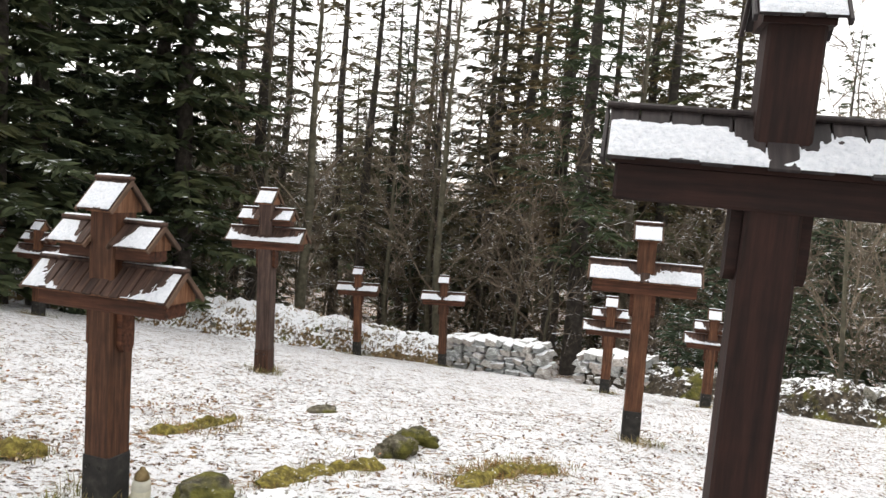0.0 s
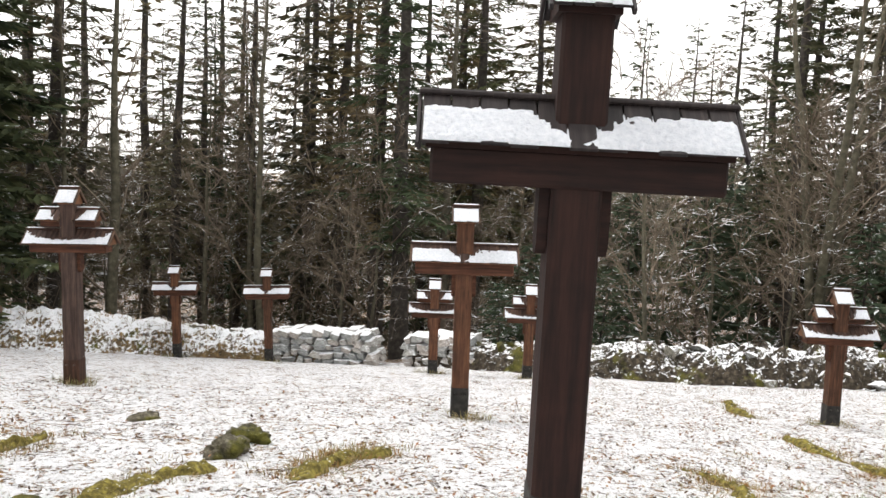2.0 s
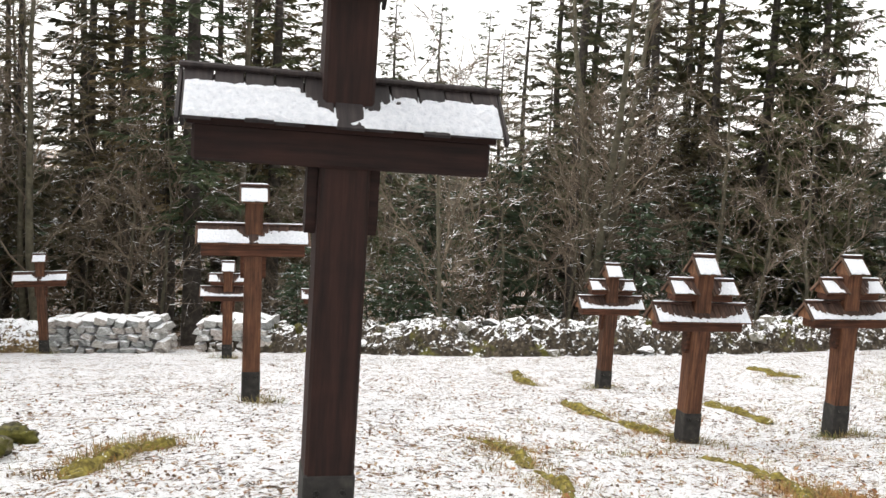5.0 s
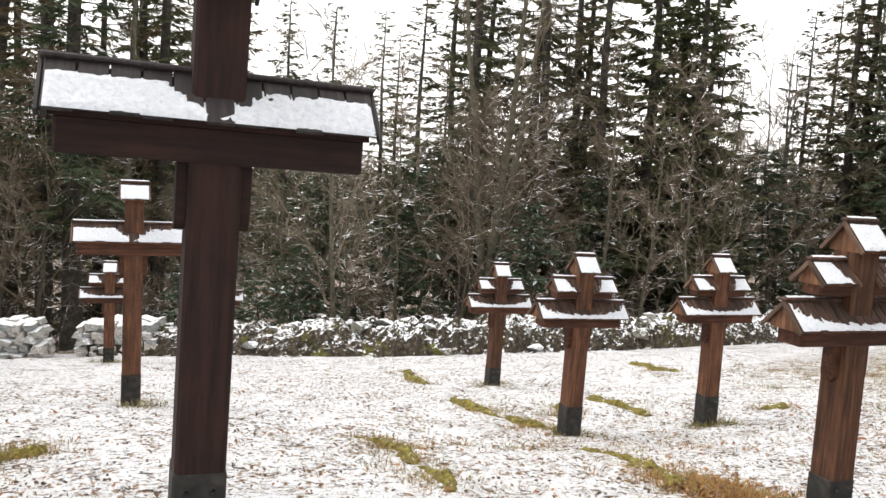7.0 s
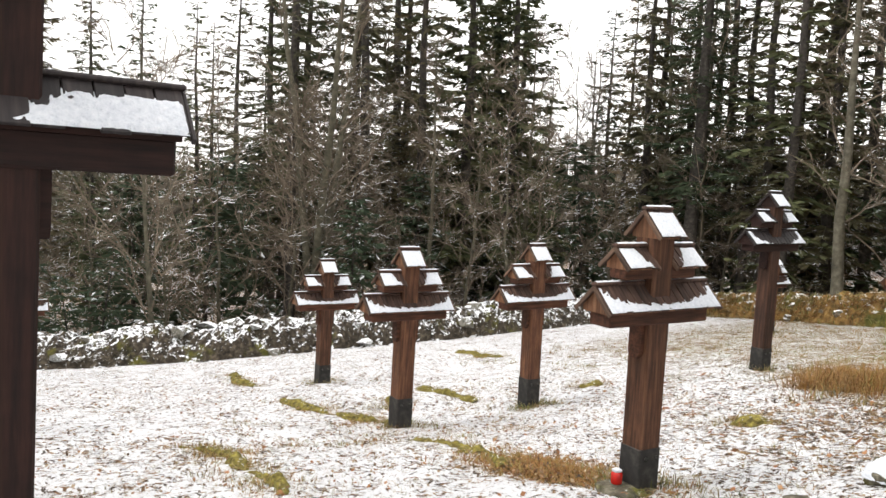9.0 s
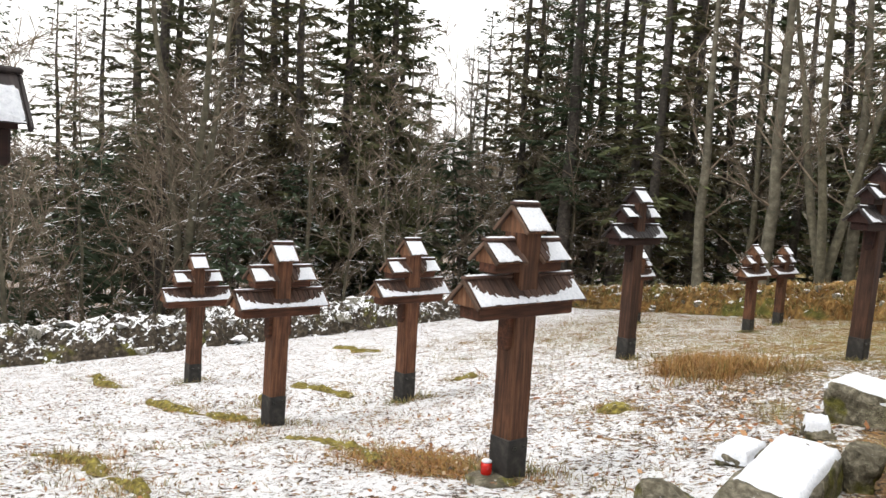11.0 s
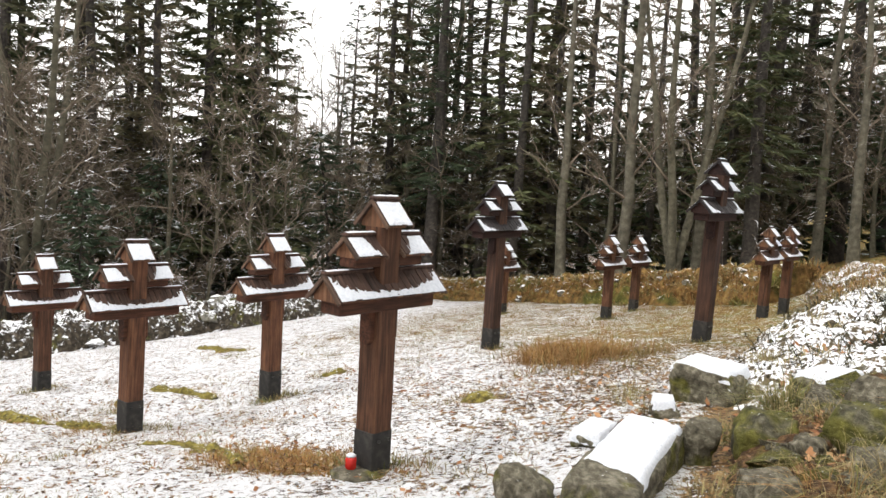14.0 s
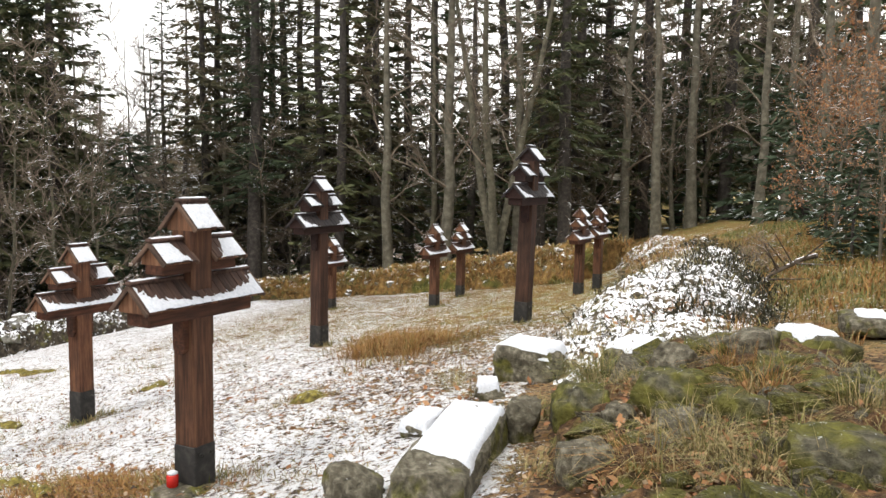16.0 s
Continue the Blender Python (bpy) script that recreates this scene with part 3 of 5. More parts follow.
cross_n = simple_cross(True)
cross_n.matrix_basis = set_up(cross_n, "N", (0.3, 0.6))
cross_b = simple_cross(False)
cross_b.matrix_basis = set_up(cross_b, "B", (0, -0.6))
for key, lean in (("S1", (0, -2.6)), ("S2", (0, -2.8))):
    copy_thing(cross_b, set_up(cross_b, key, lean))
cross_c = triple_cross(0.0, M_POST, (0.5, 0.8))
cross_c.matrix_basis = set_up(cross_c, "C4", (0.3, -0.4), -18.0)
for key, lean in (("C1", (0, 0.2)), ("C2", (0.4, 0.3)), ("C3", (0, -0.4)), ("S3", (0, -0.5)), ("S4", (0, 0)), ("F1", (0, -0.6)), ("F2", (0, 0.5)), ("D1", (0.5, 0)), ("C7", (0, 0)), ("D2", (0.6, 0)), ("C8", (0.8, 0)), ("D3", (0.5, 0.3))):
    copy_thing(cross_c, set_up(cross_c, key, lean, -18.0))
cross_a = triple_cross(0.0, M_POST, (0.42, 1.25))
cross_a.matrix_basis = set_up(cross_a, "A", (0, -1.0), -24.0)
cross_l = triple_cross(0.41, M_POST_GREY, (0.5, 0.72))
cross_l.matrix_basis = set_up(cross_l, "L", (0, -1.8), -18.0)
for piece in cross_l.children:
    if piece.name.startswith("post_shoe"):
        piece.data.materials[0] = M_POST_WET
        piece["label"] = "damp darkened foot of the post"
cross_t = triple_cross(0.41, M_POST_WET, (0.44, 1.12), True)
cross_t.matrix_basis = set_up(cross_t, "C5", (0.3, -0.4), -18.0)
copy_thing(cross_t, set_up(cross_t, "C6", (1.8, 0), -18.0))


# ---- trees ----
def unit(a):
    return a / (np.linalg.norm(a, axis=-1, keepdims=True) + 1e-9)


def trunk_line(rng, height, bend):
    k = 9
    z = np.linspace(-0.6, height, k)
    w = np.cumsum(rng.normal(0, bend, (k, 2)), 0)
    w -= w[0]
    return np.column_stack([w, z])


def along(line, t):
    s = np.linspace(0, 1, len(line))
    return np.array([np.interp(t, s, line[:, i]) for i in range(3)])


def fir_parts(seed, height, radius, crown_from, width, branches, needle, dead=30, bark=None, dense=1.0, wide=(0.04, 0.085)):
    rng = np.random.default_rng(seed)
    line = trunk_line(rng, height, 0.05)
    trunk, crown, bare = Geo(), Geo(), Geo()
    taper = radius * (1 - np.linspace(0, 1, len(line)) ** 1.3 * 0.93)
    taper[0] *= 1.25
    trunk.tube(line, taper, 9)
    for b in range(branches):
        f = b / branches
        t = crown_from + (0.985 - crown_from) * f ** 1.06
        az = b * 2.39996 + rng.normal(0, 0.3)
        full = 1 - (t - crown_from) / (1 - crown_from)
        size = width * (0.1 + 0.9 * full ** 0.65) * rng.uniform(0.6, 1.12) * (0.75 if f < 0.08 else 1)
        out = np.array([math.cos(az), math.sin(az), 0])
        lift = rng.uniform(-0.55, 0.05) + 0.6 * (1 - full)
        p0 = along(line, t)
        s = np.linspace(0, 1, 5)
        pts = p0 + out * (size * s)[:, None] + np.array([0, 0, 1]) * (size * (lift * s - 0.22 * s ** 2 + 0.2 * s ** 3))[:, None]
        crown.tube(pts, np.linspace(0.012 + 0.008 * size, 0.005, 5), 3)
        n = max(5, int(size / 0.15 * dense))
        st = np.sort(rng.uniform(0.12, 1.0, n))
        root = np.column_stack([np.interp(st, s, pts[:, i]) for i in range(3)])
        side = np.cross(out, (0, 0, 1))
        for sign in (-1, 1, -1, 1):
            ln = (0.18 + 0.23 * size * (1 - 0.75 * st)) * rng.uniform(0.45, 1.2, n)
            way = unit(out * rng.uniform(0.3, 1.1, (n, 1)) + sign * side * rng.uniform(0.5, 1.1, (n, 1)) + np.array([0, 0, 1]) * rng.uniform(-0.65, 0.12, (n, 1)))
            flat = unit(np.cross(way, rng.normal(0, 0.7, (n, 3)) + (0, 0, 0.8)))
            crown.kites(root, root + way * ln[:, None], flat * (ln * rng.uniform(*wide, n))[:, None])
    for b in range(dead):
        t = rng.uniform(0.1, max(0.2, crown_from + 0.12))
        az = rng.uniform(0, 6.28)
        out = np.array([math.cos(az), math.sin(az), rng.uniform(-0.35, 0.1)])
        size = rng.uniform(0.5, 1.9)
        p0 = along(line, t)
        end = p0 + out * size + np.array([0, 0, -0.15 * size])
        bare.tube([p0, p0 + out * size * 0.5, end], [0.018, 0.012, 0.004], 3)
        for _ in range(4):
            q = p0 + (end - p0) * rng.uniform(0.3, 0.95)
            way = unit(out + rng.normal(0, 0.5, 3))
            bare.tube([q, q + way * rng.uniform(0.25, 0.7)], [0.007, 0.003], 3)
    made = [("trunk", trunk.mesh("trunk", bark or M_BARK, True)), ("crown", crown.mesh("crown", needle))]
    if dead:
        made.append(("dead_wood", bare.mesh("dead_wood", M_TWIGDARK)))
    return made


def beech_parts(seed, height, radius, first, limbs, spread, bark, twig=None, forks=1, leaves=None, fine=1.0):
    rng = np.random.default_rng(seed)
    trunk, boughs, foliage = Geo(), Geo(), Geo()
    roots, tips, wides = [], [], []
    for f in range(forks):
        line = trunk_line(rng, height * rng.uniform(0.85, 1.0), 0.055)
        if forks > 1:
            a = f * 6.28 / forks + rng.uniform(-0.4, 0.4)
            grow = np.clip((line[:, 2] - 1.2) / height, 0, 1) ** 0.8
            line[:, :2] += np.outer(grow, (math.cos(a), math.sin(a))) * height * rng.uniform(0.12, 0.24) + np.array((math.cos(a), math.sin(a))) * radius * 0.5
        taper = radius * (1 - np.linspace(0, 1, len(line)) * 0.9)
        taper[0] *= 1.35
        trunk.tube(line, taper, 9)
        for b in range(limbs):
            t = first + (0.97 - first) * (b + rng.uniform(0, 0.8)) / limbs
            az = b * 2.4 + rng.normal(0, 0.4)
            size = spread * (1.1 - 0.75 * t) * rng.uniform(0.6, 1.2)
            out = unit(np.array([math.cos(az), math.sin(az), rng.uniform(0.55, 1.4)]))
            p0 = along(line, t)
            s = np.linspace(0, 1, 5)[:, None]
            pts = p0 + out * size * s + np.array([0, 0, 0.16 * size]) * s ** 2 + np.cumsum(rng.normal(0, 0.05 * size, (5, 3)), 0) * s
            thick = radius * 0.22 * (1.1 - 0.8 * t)
            boughs.tube(pts, np.linspace(thick, 0.008, 5), 4)
            for c in range(int(7 * fine)):
                u = rng.uniform(0.2, 1)
                q = along(pts, u)
                way = unit(out + rng.normal(0, 0.55, 3) + (0, 0, 0.1))
                ln = size * rng.uniform(0.25, 0.5)
                sub = np.array([q, q + way * ln * 0.5 + rng.normal(0, 0.04, 3), q + way * ln + np.array([0, 0, -0.04 * ln])])
                boughs.tube(sub, [0.016, 0.01, 0.004], 3)
                for d in range(int(6 * fine)):
                    q2 = along(sub, rng.uniform(0.15, 1))
                    w2 = unit(way + rng.normal(0, 0.6, 3))
                    l2 = rng.uniform(0.25, 0.75)
                    boughs.tube([q2, q2 + w2 * l2 * 0.55, q2 + unit(w2 + rng.normal(0, 0.25, 3)) * l2], [0.0075, 0.005, 0.003], 3)
                    if leaves:
                        for e in range(7):
                            r0 = q2 + w2 * l2 * rng.uniform(0.1, 1.0)
                            roots.append(r0)
                            tips.append(r0 + unit(rng.normal(0, 0.7, 3) + (0, 0, -0.2)) * rng.uniform(0.05, 0.085))
                            wides.append(rng.normal(0, 0.016, 3))
    made = [("trunk", trunk.mesh("trunk", bark, True)), ("crown", boughs.mesh("crown", twig or M_TWIG))]
    if leaves:
        foliage.kites(roots, tips, wides)
        made.append(("foliage", foliage.mesh("foliage", leaves)))
    return made


def shrub_parts(seed, height, stems):
    rng = np.random.default_rng(seed)
    g = Geo()
    for s in range(stems):
        a, r = rng.uniform(0, 6.28), rng.uniform(0, 0.45)
        p = np.array([r * math.cos(a), r * math.sin(a), -0.15])
        out = unit(np.array([math.cos(a) * rng.uniform(0.1, 0.9), math.sin(a) * rng.uniform(0.1, 0.9), 1]))
        ln = height * rng.uniform(0.5, 1.1)
        pts = p + out * ln * np.linspace(0, 1, 5)[:, None] + np.cumsum(rng.normal(0, 0.05 * height, (5, 3)), 0)
        g.tube(pts, np.linspace(0.016, 0.004, 5), 3)
        for c in range(9):
            q = along(pts, rng.uniform(0.2, 1))
            way = unit(out * 0.6 + rng.normal(0, 0.7, 3))
            l1 = rng.uniform(0.25, 0.45) * height * 0.6
            g.tube([q, q + way * l1 * 0.5, q + way * l1 + (0, 0, -0.08 * l1)], [0.008, 0.006, 0.003], 3)
            for d in range(4):
                q2 = q + way * l1 * rng.uniform(0.2, 1)
                g.tube([q2, q2 + unit(way + rng.normal(0, 0.7, 3)) * rng.uniform(0.15, 0.45)], [0.005, 0.0025], 3)
    return [("crown", g.mesh("crown", M_TWIG))]


def grow(name, made, label, category, group=""):
    root = new(name)
    tagged(root, label, category, group)
    for piece, mesh in made:
        ob = part(piece, mesh, root)
        if piece == "dead_wood":
            tagged(ob, kind="stuff")
    return root


KINDS = {}
for key, args in {
    "fir_dense": (11, 18, 0.27, 0.06, 3.6, 140, M_FIR, 12, None, 1.5, (0.09, 0.17)), "fir_dense2": (12, 17, 0.25, 0.10, 3.1, 135, M_FIR, 20, None, 1.5, (0.09, 0.17)),
    "fir_tall": (13, 17, 0.26, 0.22, 2.4, 120, M_FIR, 45, None, 1.6), "fir_tall2": (14, 18, 0.24, 0.26, 2.2, 115, M_SPRUCE, 50, None, 1.6), "fir_thin": (15, 16, 0.17, 0.2, 1.8, 110, M_SPRUCE, 45, None, 1.7),
    "fir_mid": (16, 15, 0.18, 0.1, 2.3, 120, M_SPRUCE, 20, None, 1.4, (0.07, 0.14)), "fir_mid2": (17, 13, 0.15, 0.06, 2.2, 110, M_FIR, 10, None, 1.4, (0.07, 0.14)),
    "fir_far": (18, 18, 0.2, 0.12, 2.6, 100, M_SPRUCE, 12, None, 0.62, (0.09, 0.18)), "fir_far2": (19, 16, 0.18, 0.08, 2.5, 96, M_FIR, 8, None, 0.62, (0.09, 0.18)),
}.items():
    KINDS[key] = ("fir_tree", fir_parts(*args), "tall dark green fir with bare lower trunk and dead side twigs" if "tall" in key or "thin" in key else "dark green fir with drooping boughs", "tree")
KINDS["beech"] = ("beech_tree", beech_parts(21, 14, 0.19, 0.16, 15, 3.9, M_MOSSBARK, fine=0.86), "bare beech with greenish trunk and fine grey twigs", "tree")
KINDS["beech2"] = ("beech_tree", beech_parts(22, 16, 0.21, 0.2, 14, 3.4, M_BEECH, fine=0.86), "bare beech with smooth grey trunk and fine twigs", "tree")
KINDS["beech_thin"] = ("beech_tree", beech_parts(23, 12, 0.12, 0.12, 15, 2.8, M_MOSSBARK), "slender bare beech with thin upright branches", "tree")
KINDS["beech_fork"] = ("beech_tree", beech_parts(24, 14, 0.15, 0.25, 8, 3.2, M_MOSSBARK, forks=3), "bare beech with several leaning stems from one foot", "tree")
KINDS["sapling"] = ("beech_sapling", beech_parts(25, 8, 0.06, 0.14, 15, 2.6, M_MOSSBARK, fine=0.86), "bare young beech with spreading snow-lined twigs", "tree")
KINDS["sapling2"] = ("beech_sapling", beech_parts(26, 6, 0.05, 0.1, 15, 2.4, M_MOSSBARK, fine=0.86), "bare young beech with spreading twigs", "tree")
KINDS["copper"] = ("beech_sapling", beech_parts(27, 5.0, 0.05, 0.12, 12, 2.0, M_BEECH, leaves=M_COPPER, fine=0.75), "young beech still holding dry copper leaves", "tree")
KINDS["young"] = ("young_spruce", fir_parts(28, 2.6, 0.04, 0.03, 1.15, 64, M_YOUNG, 0, None, 1.3, (0.08, 0.15)), "young blue-green spruce dusted with snow", "tree")
KINDS["shrub"] = ("bare_shrub", shrub_parts(29, 2.4, 10), "tangled bare brown shrub outside the wall", "shrub")
KINDS["shrub2"] = ("bare_shrub", shrub_parts(30, 1.6, 11), "low tangled bare brown shrub outside the wall", "shrub")
MADE = {}
tree_rng = random.Random(5)


def plant(kind, x, y, size=1.0, turn=None, lean=(0, 0)):
    m = pose(x, y, float(land(np.float64(x), np.float64(y))), lean[0], lean[1], tree_rng.uniform(0, 360) if turn is None else turn) @ Matrix.Scale(size, 4)
    if kind not in MADE:
        MADE[kind] = grow(*KINDS[kind], group="trees of the wood" if "tree" in KINDS[kind][0] else "")
        MADE[kind].matrix_basis = m
    else:
        copy_thing(MADE[kind], pose(0, 0, 0)).matrix_basis = m


def bearing(angle, far):
    return 0.05 + far * math.sin(radians(angle)), -0.25 + far * math.cos(radians(angle))


# bearing from the north-south axis in degrees, distance, kind, size
STAND = [
    (-33, 19, "fir_dense", 1.0), (-28, 24, "fir_dense2", 1.05), (-25, 20, "fir_dense", 0.95), (-20.5, 25, "fir_dense2", 1.0), (-13.9, 23.5, "fir_dense2", 1.1), (-17, 31, "fir_dense", 1.0), (-10.5, 28, "fir_thin", 1.0),
    (-5.7, 24.5, "beech", 1.0), (-1.7, 29, "fir_tall2", 0.9), (0.0, 31, "fir_tall", 0.85), (2.2, 33, "fir_thin", 1.1), (4.1, 24, "beech_thin", 1.15), (8.1, 30, "fir_thin", 1.15), (11.4, 25, "fir_tall2", 1.05),
    (13.5, 23.5, "fir_tall", 1.05), (16.2, 27, "beech2", 1.0), (18.5, 32, "fir_mid", 1.15), (22.5, 29, "fir_mid", 1.1), (30.4, 18.5, "sapling", 1.1), (27, 40, "fir_mid2", 1.0), (35.6, 42, "fir_mid", 1.14), (33, 44, "fir_mid2", 1.2), (30, 47, "fir_mid2", 1.3), (26.5, 45, "fir_mid", 1.15), (-22.5, 22, "fir_dense2", 1.0), (-16, 24, "fir_dense", 1.0), (-30.5, 20, "fir_dense2", 1.0), (54.5, 29, "fir_dense2", 0.9), (66.8, 33, "fir_mid", 1.1),
    (39.6, 28, "fir_thin", 1.05), (41.3, 23.5, "beech_fork", 1.0), (51.4, 29, "fir_dense2", 0.95), (53.5, 33, "fir_dense", 0.9), (46, 30, "beech_thin", 0.9), (49, 26, "beech_thin", 0.8), (56, 28, "beech_thin", 0.85), (59.5, 33, "sapling", 1.4), (64.5, 34, "fir_mid", 1.15), (61.5, 38, "fir_mid2", 1.0),
    (70.5, 31, "fir_thin", 1.1), (76.5, 27, "beech2", 0.95), (79, 29, "beech_thin", 1.1), (80.3, 26, "beech2", 1.05), (83.9, 25.5, "beech_fork", 1.05), (85.5, 27, "beech2", 0.95), (88.7, 27, "fir_tall", 0.95), (90, 32, "beech_thin", 1.1),
    (92.6, 29, "beech2", 0.9), (94.9, 27, "beech2", 0.85), (97, 30, "beech2", 1.0), (101.2, 26, "beech2", 0.75), (102.8, 27, "beech2", 0.8), (105.3, 24, "beech2", 0.85), (107.2, 22, "beech2", 0.9), (112, 26, "beech2", 0.9),
    (-3.5, 33, "fir_far", 1.15), (1.2, 35, "fir_far2", 1.2), (3.2, 30, "fir_thin", 1.1), (6.2, 34, "fir_far", 1.15), (9.8, 32, "fir_far", 1.1), (15, 33, "fir_far2", 1.2), (18, 36, "fir_far", 1.1), (-7.8, 33, "fir_far", 1.1), (82, 33, "fir_far2", 1.0), (89.6, 31, "fir_far", 1.2), (87, 29, "fir_thin", 1.1),
    (43.5, 31, "fir_mid", 1.2), (46.5, 33, "fir_far", 1.1), (48.5, 29, "fir_thin", 1.15), (55, 35, "fir_far2", 1.05), (38.2, 33, "fir_far", 1.0), (63.6, 33, "fir_mid", 1.1), (69, 34, "fir_far", 1.1), (71.7, 30, "fir_thin", 1.15), (73.5, 35, "fir_far", 1.15), (75.6, 31, "fir_mid", 1.15),
    (86.8, 32, "fir_far2", 1.35), (91, 34, "fir_far", 1.25), (93.8, 32, "fir_far2", 1.3), (96, 35, "fir_far", 1.2), (99, 32, "fir_far2", 1.3), (101, 36, "fir_far", 1.3), (103.8, 32, "fir_far2", 1.35), (106.4, 34, "fir_far", 1.25), (109, 29, "fir_far2", 1.25), (113, 29, "fir_far2", 1.2), (89.5, 38, "fir_far2", 1.4), (67, 30, "fir_tall", 1.05), (68.5, 36, "fir_far2", 1.2), (72.8, 29, "fir_far2", 1.1), (74.6, 33, "fir_far", 1.2), (77.8, 32, "fir_far2", 1.2), (79.6, 36, "fir_far", 1.25), (84.5, 35, "fir_far", 1.25), (9, 27, "fir_tall2", 1.0), (6.8, 28, "fir_mid", 1.2), (17.5, 29, "fir_tall2", 1.05), (-9, 26, "fir_tall2", 1.0), (18.6, 28, "fir_tall", 1.05), (22.3, 30, "fir_tall2", 0.95), (39.2, 30, "fir_tall", 1.0), (40.4, 32, "fir_dense2", 0.95), (44.2, 29, "fir_tall2", 1.0), (47.2, 34, "fir_dense", 0.9), 
]
for angle, far, kind, size in STAND:
    plant(kind, *bearing(angle, far), size)
for i in range(44):
    angle = -36 + 156 * ((i * 0.618034) % 1)
    far = 30 + 30 * tree_rng.random() ** 0.8
    gap = 20 < angle < 38
    if angle > 72:
        kind = tree_rng.choice(["fir_far", "fir_far2", "beech2", "fir_far2", "fir_far"])
    elif gap:
        kind, far = tree_rng.choice(["fir_far2", "fir_far", "sapling"]), far + 8
    else:
        kind = tree_rng.choice(["fir_far", "fir_far2", "fir_far", "fir_far2", "beech_thin", "beech", "fir_far"])
    plant(kind, *bearing(angle, far), tree_rng.uniform(0.7, 0.9) if gap else (tree_rng.uniform(0.75, 0.95) if 40 < angle < 76 else tree_rng.uniform(0.9, 1.2)))
# unseen firs added behind the camera: close the wood, darken light from there
for i in range(20):
    plant(tree_rng.choice(["fir_far", "fir_far2"]), *bearing(124 + 196 * i / 20 + tree_rng.uniform(-3, 3), tree_rng.uniform(13, 24)), tree_rng.uniform(1.25, 1.5))


# ---- understorey and distant wood ----
def wood_edge(angle):
    """How far out the wood begins beyond the walls."""
    return float(np.interp(angle, (-40, 5, 15, 26, 44, 52, 60, 68, 76, 116), (25, 23.5, 21.5, 20, 20.5, 22.5, 26, 29.5, 29.5, 28.5)))


for i in range(64):
    angle = -34 + 140 * ((i * 0.618034 + 0.31) % 1)
    far = wood_edge(angle) + tree_rng.uniform(0.3, 9)
    kind = tree_rng.choice(["sapling", "sapling2", "sapling2", "beech_thin"])
    plant(kind, *bearing(angle, far), tree_rng.uniform(0.75, 1.25))
for i in range(50):
    angle = -34 + 148 * ((i * 0.618034 + 0.11) % 1)
    edge = wood_edge(angle) - 0.8
    plant(tree_rng.choice(["shrub", "shrub", "shrub2"]), *bearing(angle, edge + tree_rng.uniform(0.5, 12)), tree_rng.uniform(0.7, 1.35))
for angle, far, size in ((20.5, 19.3, 0.8), (23, 19.8, 0.9), (25.5, 18.8, 0.75), (27.5, 19.6, 1.0), (21.8, 22, 1.3), (42.5, 21.5, 0.8), (44, 23, 1.5), (-8, 30, 1.6), (7, 31, 1.8), (48, 27, 1.9), (55, 30, 2.2), (60, 31, 2.4), (29.5, 26, 2.0), (34, 27, 2.2), (38, 30, 2.4), (66, 33, 2.2), (70, 36, 2.5), (107.2, 13.2, 0.75), (109.5, 14, 1.0), (105.5, 16.5, 0.7), (104, 22, 1.3), (98, 33, 2.4), (93, 35, 2.6), (88, 34, 2.6), (82, 36, 2.4), (102, 31, 2.2), (76, 33, 1.8), (-22, 29, 2.5), (-29, 27, 2.2), (-15, 34, 2.6), (2, 38, 2.5), (15, 36, 2.3)):
    plant("young", *bearing(angle, far), size)
for angle, far, size in ((106.2, 15, 0.6), (108.8, 12.5, 0.55), (105, 19, 0.7), (110, 16, 0.8), (106, 20, 0.9), (5, 30, 0.5)):
    plant("copper", *bearing(angle, far), size)


def distant_wood():
    rng = np.random.default_rng(77)
    g = Geo()
    for i in range(330):
        a = -42 + 168 * i / 330 + rng.uniform(-0.4, 0.4)
        far = rng.uniform(58, 88)
        x, y = bearing(a, far)
        low = 20 < a < 38 or 1 < a < 9
        h = rng.uniform(7, 10) if low else (rng.uniform(12, 19) if a > 86 else rng.uniform(8, 13))
        z = float(land(np.float64(x), np.float64(y)))
        g.tube([(x, y, z - 1), (x, y, z + h)], [0.22, 0.03], 5)
        n = 150
        t = rng.uniform(0.12, 1, n) ** 0.9
        az = rng.uniform(0, 6.28, n)
        size = 3.3 * (1.06 - t) ** 0.8 * rng.uniform(0.5, 1.1, n)
        root = np.column_stack([np.full(n, x), np.full(n, y), z + h * t])
        way = np.column_stack([np.cos(az), np.sin(az), rng.uniform(-0.5, 0.1, n)])
        flat = np.column_stack([-np.sin(az), np.cos(az), rng.normal(0, 1.5, n)]) * 0.6
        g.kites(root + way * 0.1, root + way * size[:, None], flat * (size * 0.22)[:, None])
    # the haze over this wood is only in its needle colour
    ob = new("distant_wood", g.mesh("distant_wood", M_FARWOOD_HAZED))
    tagged(ob, "dense dark conifer wood with haze put into its colour, closing the view behind the trees", "woodland", kind="stuff")


distant_wood()


